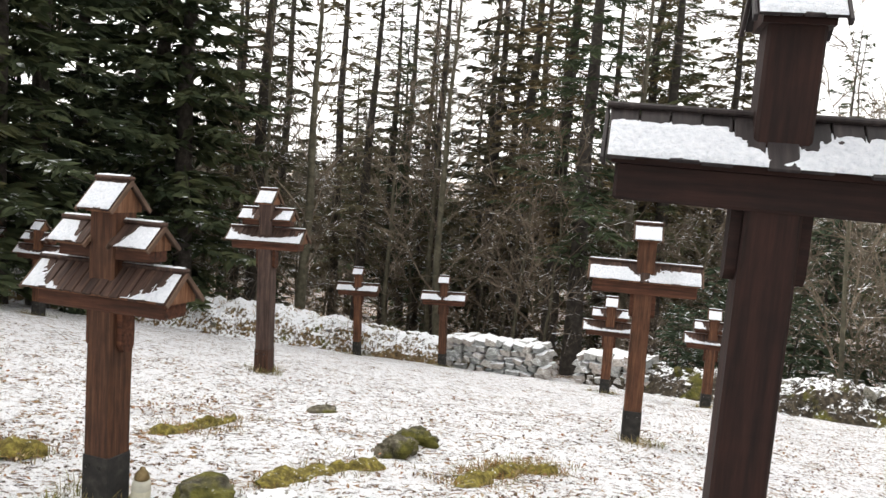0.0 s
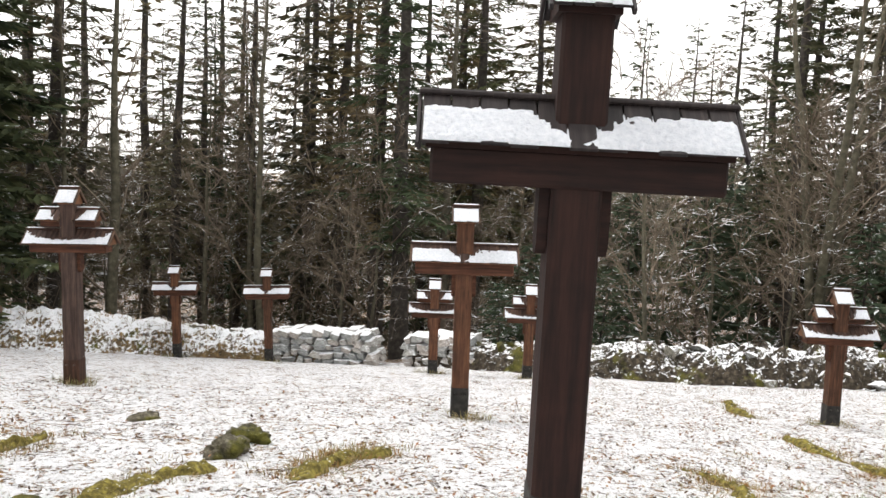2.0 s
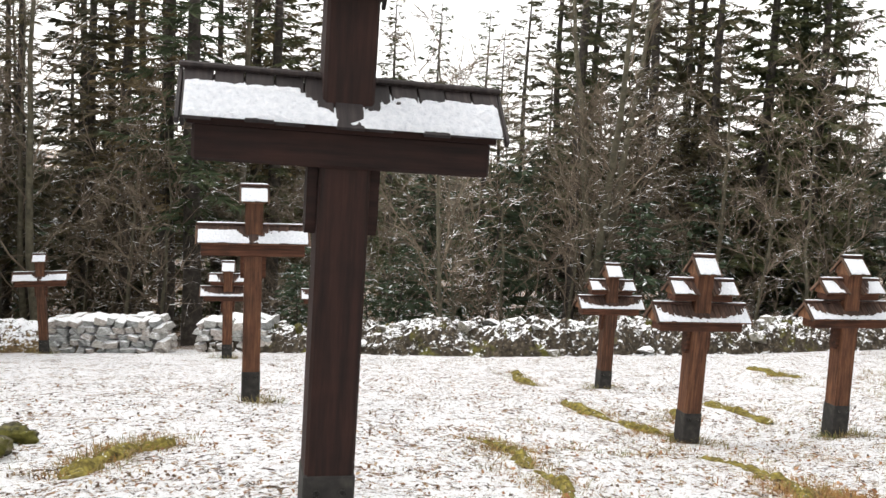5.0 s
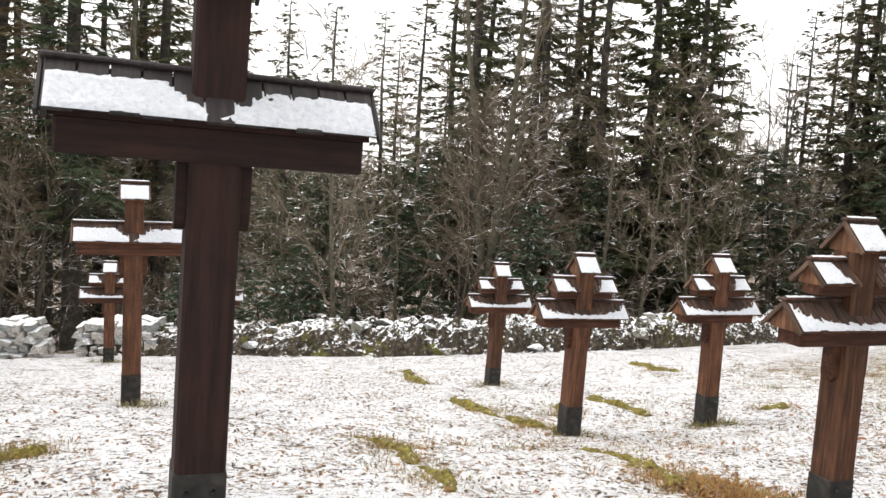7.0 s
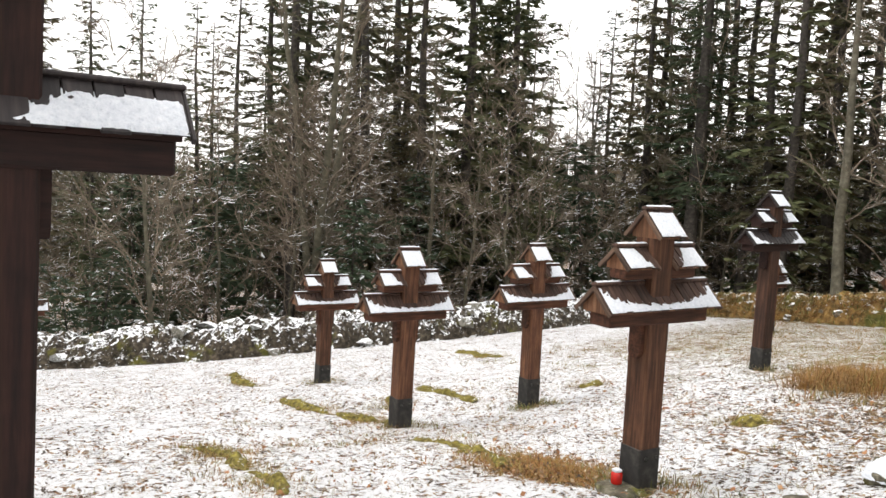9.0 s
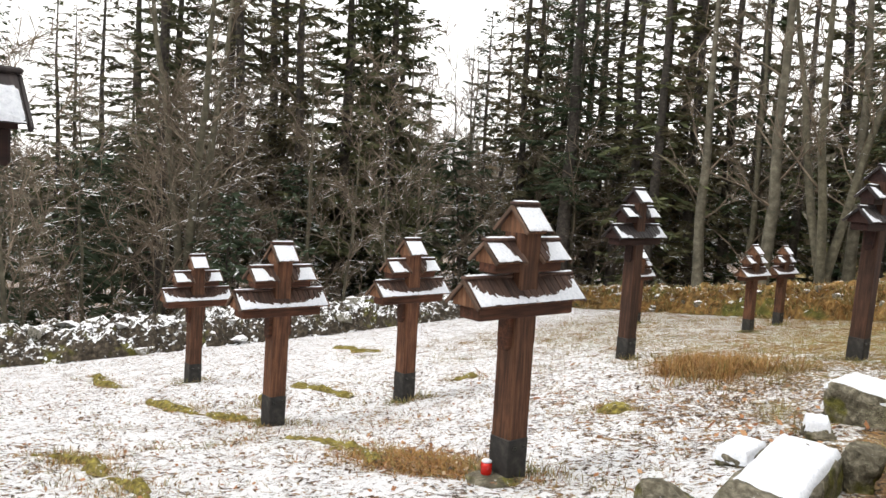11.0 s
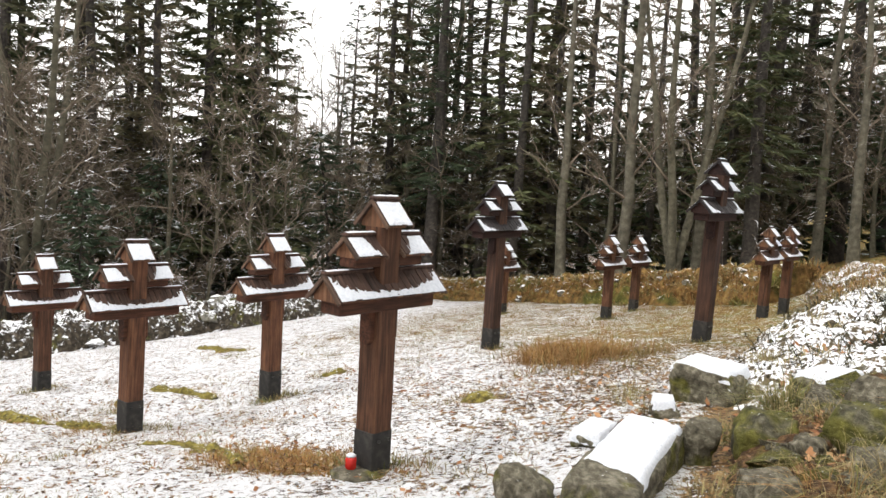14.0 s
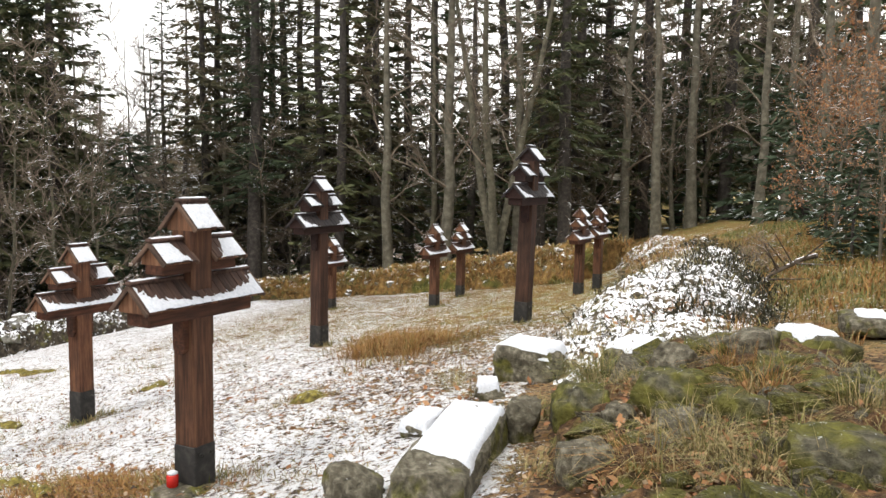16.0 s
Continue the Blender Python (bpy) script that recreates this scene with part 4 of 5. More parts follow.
# ---- stones and walls ----
def hull_stone(seed, mat, flat=0.65):
    rng = np.random.default_rng(seed)
    p = rng.normal(0, 1, (15, 3))
    p = p / np.linalg.norm(p, axis=1)[:, None] * rng.uniform(0.8, 1.1, (15, 1)) * (0.5, 0.5, 0.5 * flat)
    p = np.clip(p, (-0.42, -0.4, -0.36 * flat), (0.42, 0.4, 0.36 * flat))
    bm = bmesh.new()
    for v in p:
        bm.verts.new(v)
    out = bmesh.ops.convex_hull(bm, input=bm.verts[:])
    bmesh.ops.delete(bm, geom=[e for e in out["geom_interior"] if isinstance(e, bmesh.types.BMVert)], context="VERTS")
    me = bpy.data.meshes.new("stone")
    bm.to_mesh(me)
    bm.free()
    me.materials.append(mat)
    return me


STONES = [hull_stone(100 + i, M_STONE) for i in range(6)]
STONES_SNOWY = [hull_stone(120 + i, M_STONE_SNOWY) for i in range(6)]
STONES_MOSSY = [hull_stone(140 + i, M_STONE_MOSSY, 0.75) for i in range(5)]
stone_rng = random.Random(9)


def stone(parent, meshes, x, y, z, size):
    ob = part("stone", stone_rng.choice(meshes), parent)
    ob.matrix_basis = pose(x, y, z, stone_rng.uniform(-14, 14), stone_rng.uniform(-14, 14), stone_rng.uniform(0, 360)) @ Matrix.Diagonal((size * stone_rng.uniform(0.8, 1.3), size * stone_rng.uniform(0.7, 1.0), size * stone_rng.uniform(0.7, 1.1), 1))
    return ob


def path_points(corners, step):
    c = np.array(corners, float)
    seg = np.linalg.norm(np.diff(c[:, :2], axis=0), axis=1)
    s = np.r_[0, np.cumsum(seg)]
    k = max(2, int(s[-1] / step))
    t = np.linspace(0, s[-1], k)
    out = np.column_stack([np.interp(t, s, c[:, i]) for i in range(c.shape[1])])
    d = np.gradient(out[:, :2], axis=0)
    d /= np.linalg.norm(d, axis=1)[:, None]
    return out, np.column_stack([-d[:, 1], d[:, 0]])


def wall_mound(name, label, corners, seed, mat, rough=None):
    """A tumbled dry-stone wall: a lumpy ridge along corners of (x, y, height, half width)."""
    line, side = path_points(corners, 0.07)
    fine = np.linspace(0, 12, 37)
    across = np.interp(fine, np.arange(13), [-1.25, -1.0, -0.85, -0.66, -0.45, -0.2, 0.05, 0.3, 0.52, 0.72, 0.88, 1.0, 1.25])
    lift = np.interp(fine, np.arange(13), [-0.35, 0.0, 0.38, 0.72, 0.93, 1.0, 1.02, 1.0, 0.9, 0.68, 0.35, 0.0, -0.35])
    v = []
    for (x, y, h, w), (sx, sy) in zip(line, side):
        for a, q in zip(across, lift):
            px, py = x + sx * a * w, y + sy * a * w
            lump = 0.6 * noise.noise((px * 1.3, py * 1.3, seed)) + 0.65 * noise.noise((px * 3.6, py * 3.6, seed)) + 0.3 * noise.noise((px * 9, py * 9, seed)) + 0.08 * noise.noise((px * 22, py * 22, seed))
            v.append((px, py, float(land(np.float64(px), np.float64(py))) + h * q + ((rough or 0.42 * h) * lump if q > 0 else 0)))
    k = len(across)
    n = len(line)
    g = Geo()
    g.add(v, [(i * k + j, (i + 1) * k + j, (i + 1) * k + j + 1, i * k + j + 1) for i in range(n - 1) for j in range(k - 1)] + [tuple(range(k)), tuple(range((n - 1) * k, n * k))[::-1]])
    root = new(name)
    tagged(root, label, "stone wall", kind="structure")
    part("rubble_core", g.mesh("rubble_core", mat), root)
    return root, line, side


def strew(root, line, side, count, sizes, meshes, reach=(-0.9, 0.9)):
    for _ in range(count):
        i = stone_rng.randrange(len(line))
        a = stone_rng.uniform(*reach)
        x, y, h, w = line[i]
        px, py = x + side[i][0] * a * w, y + side[i][1] * a * w
        z = float(land(np.float64(px), np.float64(py))) + h * (1 - abs(a) ** 3) * 0.97
        stone(root, meshes, px, py, z, stone_rng.uniform(*sizes))


def hewn_stone(seed, mat):
    """A roughly squared wall stone with worn edges, one unit across."""
    rng = np.random.default_rng(seed)
    bm = bmesh.new()
    bmesh.ops.create_cube(bm, size=1)
    for v in bm.verts:
        v.co += Vector(rng.uniform(-0.2, 0.14, 3) * np.sign(np.array(v.co)))
    bmesh.ops.bevel(bm, geom=bm.edges[:], offset=0.09, segments=1, affect="EDGES")
    me = bpy.data.meshes.new("stone")
    bm.to_mesh(me)
    bm.free()
    me.materials.append(mat)
    return me


HEWN = [hewn_stone(180 + i, M_STONE_PALE) for i in range(8)]


def coursed(root, x0, y0, x1, y1, height):
    """The better-kept ends of the wall: squared stones laid in uneven courses."""
    n = math.hypot(x1 - x0, y1 - y0)
    nx, ny = (y1 - y0) / n, -(x1 - x0) / n
    row, z = 0, 0.04
    while z < height:
        tall = stone_rng.uniform(0.11, 0.19)
        s = -0.1 * (row % 2)
        while s < n:
            w = stone_rng.uniform(0.14, 0.36)
            at = (s + w / 2) / n
            x, y = x0 + (x1 - x0) * at, y0 + (y1 - y0) * at
            for off in (0.22, -0.22):
                ob = part("stone", stone_rng.choice(HEWN), root)
                lift = z + tall / 2 + stone_rng.uniform(-0.02, 0.02)
                ob.matrix_basis = pose(x + nx * (off + stone_rng.uniform(-0.03, 0.03)), y + ny * off, float(land(np.float64(x), np.float64(y))) + lift, stone_rng.uniform(-8, 8), stone_rng.uniform(-13, 13), math.degrees(math.atan2(y1 - y0, x1 - x0)) + stone_rng.uniform(-10, 10)) @ Matrix.Diagonal((w * 0.96, 0.44, tall * 0.97, 1))
            s += w
        z += tall
        row += 1


wall, line, side = wall_mound("wall_north", "tumbled dry-stone wall overgrown with moss, grass and snow", [(-19, 22.6, 0.8, 0.8), (-10, 21.8, 0.85, 1.0), (-5, 21.6, 0.95, 1.3), (-2.4, 21.4, 1.0, 1.4), (-1.2, 21.1, 0.85, 1.1), (0.6, 20.6, 0.75, 0.8), (2.4, 19.6, 0.66, 0.5), (3.5, 18.85, 0.58, 0.4)], 3, M_MOUND_GRASSY, 0.19)
strew(wall, line, side, 90, (0.2, 0.42), STONES + STONES_SNOWY, (-1, 0.9))
coursed(wall, 1.75, 19.8, 3.85, 18.5, 0.8)
WALL_NORTH = (line, side)
wall, line, side = wall_mound("wall_east", "tumbled dry-stone wall under snow, heather and moss", [(4.8, 18.2, 0.6, 0.4), (6.2, 17.1, 0.6, 0.5), (8.2, 15.4, 0.62, 0.75), (10.5, 14.1, 0.72, 0.9), (15.5, 12.9, 0.72, 0.9), (20.5, 12.3, 0.65, 0.9), (26.5, 11.2, 0.55, 0.9)], 5, M_MOUND)
coursed(wall, 4.75, 18.25, 6.0, 17.25, 0.66)
strew(wall, line, side, 110, (0.18, 0.45), STONES + STONES_SNOWY + STONES_MOSSY, (-1, 0.9))
strew(wall, line, side, 24, (0.3, 0.55), STONES, (-0.9, 0.6))
WALL_EAST = (line, side)
wall, line, side = wall_mound("wall_bank", "old dry-stone terrace wall buried in rust-brown grass", [(26.8, 11.0, 0.6, 0.9), (26.3, 7, 0.7, 0.9), (25.0, 3.5, 0.85, 0.9), (23.2, 0.8, 0.9, 0.9), (21.3, -0.9, 0.8, 0.9)], 8, M_BANK)
strew(wall, line, side, 70, (0.2, 0.45), STONES_MOSSY + STONES, (-1, 0.9))
WALL_BANK = (line, side)
wall, line, side = wall_mound("wall_south", "collapsed dry-stone wall under snow and heather", [(21.3, -1.9, 0.42, 0.8), (17.5, -2.2, 0.25, 0.9), (14, -2.05, 0.33, 0.9), (12, -1.75, 0.38, 1.0), (10, -1.35, 0.4, 1.1), (8.6, -1.1, 0.36, 1.05), (7.5, -1.1, 0.24, 1.0), (6.7, -1.2, 0.1, 0.9)], 11, M_MOUND_LOOSE, 0.17)
strew(wall, line, side, 26, (0.15, 0.38), STONES + STONES_SNOWY)
WALL_SOUTH = (line, side)
STONES_BARE = [hull_stone(160 + i, M_STONE_BARE) for i in range(6)]
wall, line, side = wall_mound("wall_ruin", "low ruined wall of mossy stones, dead leaves and roots", [(7.0, -1.7, 0.18, 0.9), (6.4, -1.4, 0.24, 1.0), (5.7, -1.35, 0.27, 1.0), (4.9, -1.3, 0.22, 1.05), (4.2, -1.4, 0.12, 1.0), (3.2, -1.6, 0.04, 0.9)], 13, M_RUBBLE, 0.15)
strew(wall, line, side, 150, (0.1, 0.34), STONES_MOSSY + STONES_BARE + STONES_BARE)
strew(wall, line, side, 34, (0.28, 0.5), STONES_MOSSY + STONES_BARE, (-0.85, 0.5))
WALL_RUIN = (line, side)


def lift_at(x, y):
    """How far the walls raise the surface at a place."""
    best = 0.0
    for line, side in (WALL_NORTH, WALL_SOUTH, WALL_RUIN, WALL_BANK, WALL_EAST):
        d = np.hypot(line[:, 0] - x, line[:, 1] - y)
        i = int(np.argmin(d))
        if d[i] < line[i, 3]:
            best = max(best, float(line[i, 2] * (1 - (d[i] / line[i, 3]) ** 3) * 0.92))
    return best


def boulder(name, label, size, mat, seed, cuts=5, soft=0.08):
    """A weathered block: a subdivided box, cut by planes and roughened."""
    rng = np.random.default_rng(seed)
    bm = bmesh.new()
    bmesh.ops.create_cube(bm, size=1)
    bmesh.ops.subdivide_edges(bm, edges=bm.edges[:], cuts=9, use_grid_fill=True)
    planes = [(unit(rng.normal(0, 1, 3)), rng.uniform(0.43, 0.56)) for _ in range(cuts)]
    for v in bm.verts:
        p = np.array(v.co)
        r = np.linalg.norm(p)
        p = p * (1 - 0.16 * max(0, r - 0.55) / 0.3)
        for nrm, d in planes:
            over = p @ nrm - d
            if over > 0:
                p = p - nrm * over * 0.9
        p = p * np.array(size)
        q = p * 3.1
        p = p + p / (np.linalg.norm(p) + 1e-6) * (soft * 0.6 * noise.noise((q[0] + seed, q[1], q[2])) + soft * 0.45 * noise.noise((q[0] * 3, q[1] * 3, q[2] * 3 + seed)) + soft * 0.3 * noise.noise((q[0] * 9, q[1] * 9, q[2] * 9)))
        v.co = p
    me = bpy.data.meshes.new(name)
    bm.to_mesh(me)
    bm.free()
    me.materials.append(mat)
    me.shade_smooth()
    return me


def lay_boulder(name, label, x, y, size, turn, mat, seed, sink=0.25, tilt=(0, 0), snow=None, soft=0.08, lift=0.0, snow_from=0.0):
    ob = new(name)
    tagged(ob, label, "boulder")
    part("rock", boulder("rock", label, size, mat, seed, soft=soft), ob)
    z = float(land(np.float64(x), np.float64(y))) + size[2] * (0.5 - sink) + lift + 0.6 * lift_at(x, y)
    ob.matrix_basis = pose(x, y, z, tilt[0], tilt[1], turn)
    if snow:
        g = Geo()
        nu, nv = 26, 18
        v = []
        for i in range(nu + 1):
            for j in range(nv + 1):
                u, w = i / nu * 2 - 1, j / nv * 2 - 1
                edge = 1 - max(abs(u), abs(w)) ** 3
                h = 0.035 * min(1, edge * 2.2) - 0.05 * (1 - min(1, edge * 2.5)) + 0.012 * noise.noise((u * 4 + seed, w * 4, 1)) + 0.006 * noise.noise((u * 14, w * 14, seed))
                k = snow * (1 + 0.06 * noise.noise((u * 3, w * 3, seed + 2)))
                v.append(((u * (1 - snow_from) + snow_from) * size[0] / 2 * k, w * size[1] / 2 * k, size[2] * 0.46 + h))
        g.add(v, [(i * (nv + 1) + j, (i + 1) * (nv + 1) + j, (i + 1) * (nv + 1) + j + 1, i * (nv + 1) + j + 1) for i in range(nu) for j in range(nv)])
        part("snow_cap", g.mesh("snow_cap", M_SNOW, True), ob, "smooth cap of snow")
    return ob


lay_boulder("stone_slab", "long grey stone slab capped with snow beside the broken wall", 4.64, 0.26, (1.3, 0.42, 0.46), -6, M_STONE_BARE, 1, 0.45, (5, -3), 0.86, 0.08, 0.0, 0.14)
lay_boulder("boulder", "low flat stone under a lip of snow", 5.7, 0.66, (0.46, 0.24, 0.14), -8, M_STONE_BARE, 24, 0.3, snow=0.95)
lay_boulder("boulder", "rounded lichen-grey boulder beside a snowy slab", 4.36, 0.76, (0.34, 0.3, 0.26), 25, M_STONE_BARE, 2, 0.4)
lay_boulder("stone_block", "square grey stone block capped with thick snow", 7.2, 0.02, (0.5, 0.58, 0.36), -20, M_STONE_BARE, 3, 0.2, (3, -2), 0.92, 0.08)
lay_boulder("boulder", "small grey stone with a snow cap", 6.5, 0.3, (0.26, 0.2, 0.18), 10, M_STONE_BARE, 4, 0.3, snow=0.9)
lay_boulder("boulder", "upright brown-grey stone in the broken wall", 5.2, -0.08, (0.2, 0.2, 0.32), 15, M_STONE_BARE, 5, 0.2)
lay_boulder("boulder", "mossy boulder in the broken wall", 5.3, -0.45, (0.4, 0.34, 0.3), 5, M_STONE_MOSSY, 6, 0.2)
lay_boulder("boulder", "bright green mossy boulder in the broken wall", 5.0, -0.98, (0.4, 0.34, 0.27), -25, M_STONE_MOSSY, 7, 0.15, lift=0.04)
lay_boulder("boulder", "small grey stone among dead leaves", 4.9, -0.64, (0.2, 0.17, 0.16), 35, M_STONE_BARE, 8, 0.2, lift=0.03)
lay_boulder("boulder", "broad flat-faced grey stone in the broken wall", 4.35, -0.45, (0.32, 0.26, 0.26), 12, M_STONE_BARE, 9, 0.4)
lay_boulder("boulder", "large dark boulder coated with moss", 4.1, -1.6, (0.48, 0.44, 0.4), -15, M_STONE_MOSSY, 10, 0.55)
lay_boulder("boulder", "grey stone half sunk in dead leaves", 5.65, -1.07, (0.27, 0.24, 0.26), 40, M_STONE_BARE, 11, 0.2, lift=0.06)
lay_boulder("boulder", "pale brown stone in the broken wall", 5.9, -1.56, (0.4, 0.3, 0.28), -30, M_STONE_BARE, 12, 0.2, lift=0.06)
lay_boulder("boulder", "flat grey stone with moss and snow", 6.3, -2.0, (0.7, 0.5, 0.22), 15, M_STONE_MOSSY, 13, 0.2, snow=0.62, lift=0.04)
lay_boulder("boulder", "flat snowy stone on the broken wall", 7.6, -2.84, (0.7, 0.45, 0.16), -10, M_STONE_BARE, 14, 0.2, snow=0.6, lift=0.03)
lay_boulder("boulder", "low snowy stone on the broken wall", 6.7, -0.85, (0.62, 0.36, 0.18), -25, M_STONE_BARE, 15, 0.2, snow=0.92, lift=0.04)
lay_boulder("boulder", "grey stone low in the broken wall", 4.6, -0.95, (0.3, 0.24, 0.24), 5, M_STONE_BARE, 21, 0.35)
lay_boulder("boulder", "dark mossy stone low in the broken wall", 4.75, -1.3, (0.34, 0.28, 0.26), 50, M_STONE_MOSSY, 22, 0.3)
lay_boulder("boulder", "low moss-covered boulder on a grave plot", 0.1, 6.15, (0.32, 0.22, 0.15), 20, M_STONE_BARE, 16, 0.3, soft=0.14)
lay_boulder("boulder", "flat dark stone with moss on a grave plot", 0.36, 6.5, (0.32, 0.19, 0.13), -20, M_STONE_MOSSY, 17, 0.25, soft=0.14)
lay_boulder("boulder", "mossy grey boulder beside a grave candle", -0.98, 4.5, (0.34, 0.3, 0.2), 20, M_STONE_MOSSY, 18, 0.3)
lay_boulder("boulder", "grey flat stone on a grave plot", -0.62, 4.45, (0.3, 0.22, 0.12), 0, M_STONE, 19, 0.3)
lay_boulder("boulder", "dark stone showing through the snow", -0.55, 7.5, (0.3, 0.18, 0.08), 10, M_STONE_BARE, 20, 0.35)


# ---- moss strips along the graves ----
def moss_strip(x0, y0, x1, y1, wide, high, seed):
    n, k = max(6, int(math.hypot(x1 - x0, y1 - y0) / 0.025)), 15
    dx, dy = x1 - x0, y1 - y0
    ln = math.hypot(dx, dy)
    sx, sy = -dy / ln, dx / ln
    v = []
    for i in range(n + 1):
        t = i / n
        w = 1.3 * wide * (0.55 + 0.6 * noise.noise((t * ln * 2.1, seed, 0))) * (1 - abs(2 * t - 1) ** 4 * 0.7) + 0.03
        off = 0.12 * noise.noise((t * ln * 1.4, seed, 5))
        for j in range(k):
            a = j / (k - 1) * 2 - 1
            x, y = x0 + dx * t + sx * (a * w + off), y0 + dy * t + sy * (a * w + off)
            up = (1 - a * a) * (1 - abs(2 * t - 1) ** 6) * high * 0.4
            v.append((x, y, float(land(np.float64(x), np.float64(y))) - 0.03 + up * (1 + 0.8 * noise.noise((x * 9, y * 9, seed))) + 0.05 * (1 - a * a) + 0.05 * noise.noise((x * 4.2, y * 4.2, seed)) + 0.005 + 0.03 * noise.noise((x * 19, y * 19, seed))))
    g = Geo()
    g.add(v, [(i * k + j, (i + 1) * k + j, (i + 1) * k + j + 1, i * k + j + 1) for i in range(n) for j in range(k - 1)])
    ob = new("moss_patch", g.mesh("moss_patch", M_MOSS, True))
    tagged(ob, "yellow-green moss on the low edge of a grave plot", "moss", "moss on the grave edges")


MOSS = [(-1.72, 5.9, -1.25, 6.82, 0.09, 0.04), (-0.75, 4.9, -0.02, 5.7, 0.17, 0.1), (0.6, 5.05, 0.78, 5.62, 0.09, 0.05), (0.76, 5.55, 1.0, 5.97, 0.1, 0.05), (0.97, 5.95, 1.38, 5.99, 0.07, 0.03),
        (7.85, 10.6, 7.03, 8.7, 0.12, 0.05), (6.28, 7.25, 6.12, 6.15, 0.13, 0.06), (6.14, 6.2, 6.25, 5.4, 0.12, 0.05), (5.4, 4.35, 5.08, 3.4, 0.15, 0.1), (5.08, 3.42, 4.8, 2.95, 0.08, 0.05), (8.05, 6.7, 7.85, 5.5, 0.13, 0.06),
        (12.5, 9.6, 11.8, 8.0, 0.12, 0.05), (3.75, 5.4, 3.72, 4.65, 0.04, 0.02), (3.72, 4.7, 3.34, 3.88, 0.05, 0.03), (3.36, 3.92, 3.08, 3.35, 0.06, 0.03), (8.9, 4.78, 9.2, 4.62, 0.14, 0.09), (7.0, 2.0, 7.35, 2.05, 0.14, 0.1), (7.25, 6.45, 7.0, 6.1, 0.07, 0.04), (-3.0, 5.0, -2.2, 5.3, 0.12, 0.05)]
for i, m in enumerate(MOSS):
    moss_strip(*m, seed=i * 3.7)


# ---- grass, leaves and heather ----
blade_rng = np.random.default_rng(41)


def tufts(g, spots, blades, height, spread, wide=0.0022, droop=0.5):
    for x, y in spots:
        n = max(3, int(blades * blade_rng.uniform(0.6, 1.3)))
        a = blade_rng.uniform(0, 6.28, n)
        r = spread * np.sqrt(blade_rng.uniform(0, 1, n))
        bx, by = x + r * np.cos(a), y + r * np.sin(a)
        z = land(bx, by) - 0.02 + lift_at(x, y)
        h = height * blade_rng.uniform(0.4, 1.15, n)
        lean = blade_rng.uniform(0.1, droop * 1.6, n)
        a2 = a + blade_rng.normal(0, 0.7, n)
        root = np.column_stack([bx, by, z])
        way = np.column_stack([np.cos(a2) * lean, np.sin(a2) * lean, 1 - 0.35 * lean])
        mid = root + way * (h * 0.55)[:, None]
        tip = root + way * h[:, None] + np.column_stack([np.cos(a2) * h * lean * 0.6, np.sin(a2) * h * lean * 0.6, -0.35 * h * lean])
        s = np.column_stack([-np.sin(a2), np.cos(a2), np.zeros(n)]) * (wide * blade_rng.uniform(0.6, 1.4, n))[:, None]
        v = np.stack([root - s, root + s, mid + s * 0.8, tip, mid - s * 0.8], 1).reshape(-1, 3)
        k = np.arange(n)[:, None] * 5
        g.add(v, (k + [0, 1, 2, 4]).tolist() + (k + [4, 2, 3]).tolist())


def stuff(name, g, mat, label, category):
    ob = new(name, g.mesh(name, mat))
    tagged(ob, label, category, kind="stuff")


def scatter(n, x0, x1, y0, y1):
    return np.column_stack([blade_rng.uniform(x0, x1, n), blade_rng.uniform(y0, y1, n)])


def along_wall(wall, n, reach, part_of=(0.0, 1.0)):
    line, side = wall
    i = blade_rng.integers(int(part_of[0] * len(line)), int(part_of[1] * (len(line) - 1)), n)
    a = blade_rng.uniform(-reach, reach, n) * line[i, 3]
    return line[i, :2] + side[i] * a[:, None]


def near_moss(n, off):
    m = np.array(MOSS)
    i = blade_rng.integers(0, len(m), n)
    t = blade_rng.uniform(0, 1, (n, 1))
    return m[i, :2] + (m[i, 2:4] - m[i, :2]) * t + blade_rng.normal(0, off, (n, 2))


dry, rusty, green = Geo(), Geo(), Geo()
feet = np.array([b[:2] for b in BASES.values()])
tufts(dry, np.repeat(feet, 7, 0) + blade_rng.normal(0, 0.16, (len(feet) * 7, 2)), 30, 0.14, 0.11, 0.003)
tufts(green, np.repeat(feet, 5, 0) + blade_rng.normal(0, 0.14, (len(feet) * 5, 2)), 30, 0.12, 0.1, 0.003)
tufts(dry, near_moss(520, 0.13), 16, 0.085, 0.08, 0.003)
tufts(rusty, near_moss(480, 0.14), 16, 0.075, 0.08, 0.003)
tufts(dry, scatter(420, -4, 10, 3, 12), 9, 0.06, 0.09)
tufts(dry, scatter(260, 2.5, 5.5, 2.2, 5.0), 8, 0.05, 0.09)
tufts(rusty, blade_rng.normal((4.95, 2.75), (0.17, 0.36), (330, 2)), 24, 0.085, 0.1, 0.0035, 0.9)
tufts(rusty, blade_rng.normal((6.12, 5.7), (0.15, 0.4), (100, 2)), 18, 0.075, 0.1, 0.0035, 0.9)
tufts(dry, scatter(900, 4.5, 11, 0.6, 6.5), 14, 0.06, 0.11, 0.003, 0.9)
tufts(rusty, scatter(150, 4.0, 11, 0.6, 5.0), 14, 0.07, 0.1, 0.003, 0.9)
tufts(green, scatter(170, 3.5, 13, 0.6, 8.0), 16, 0.05, 0.1, 0.003, 0.9)
tufts(dry, scatter(600, 10.5, 25, -0.8, 8.5), 14, 0.11, 0.16, 0.004)
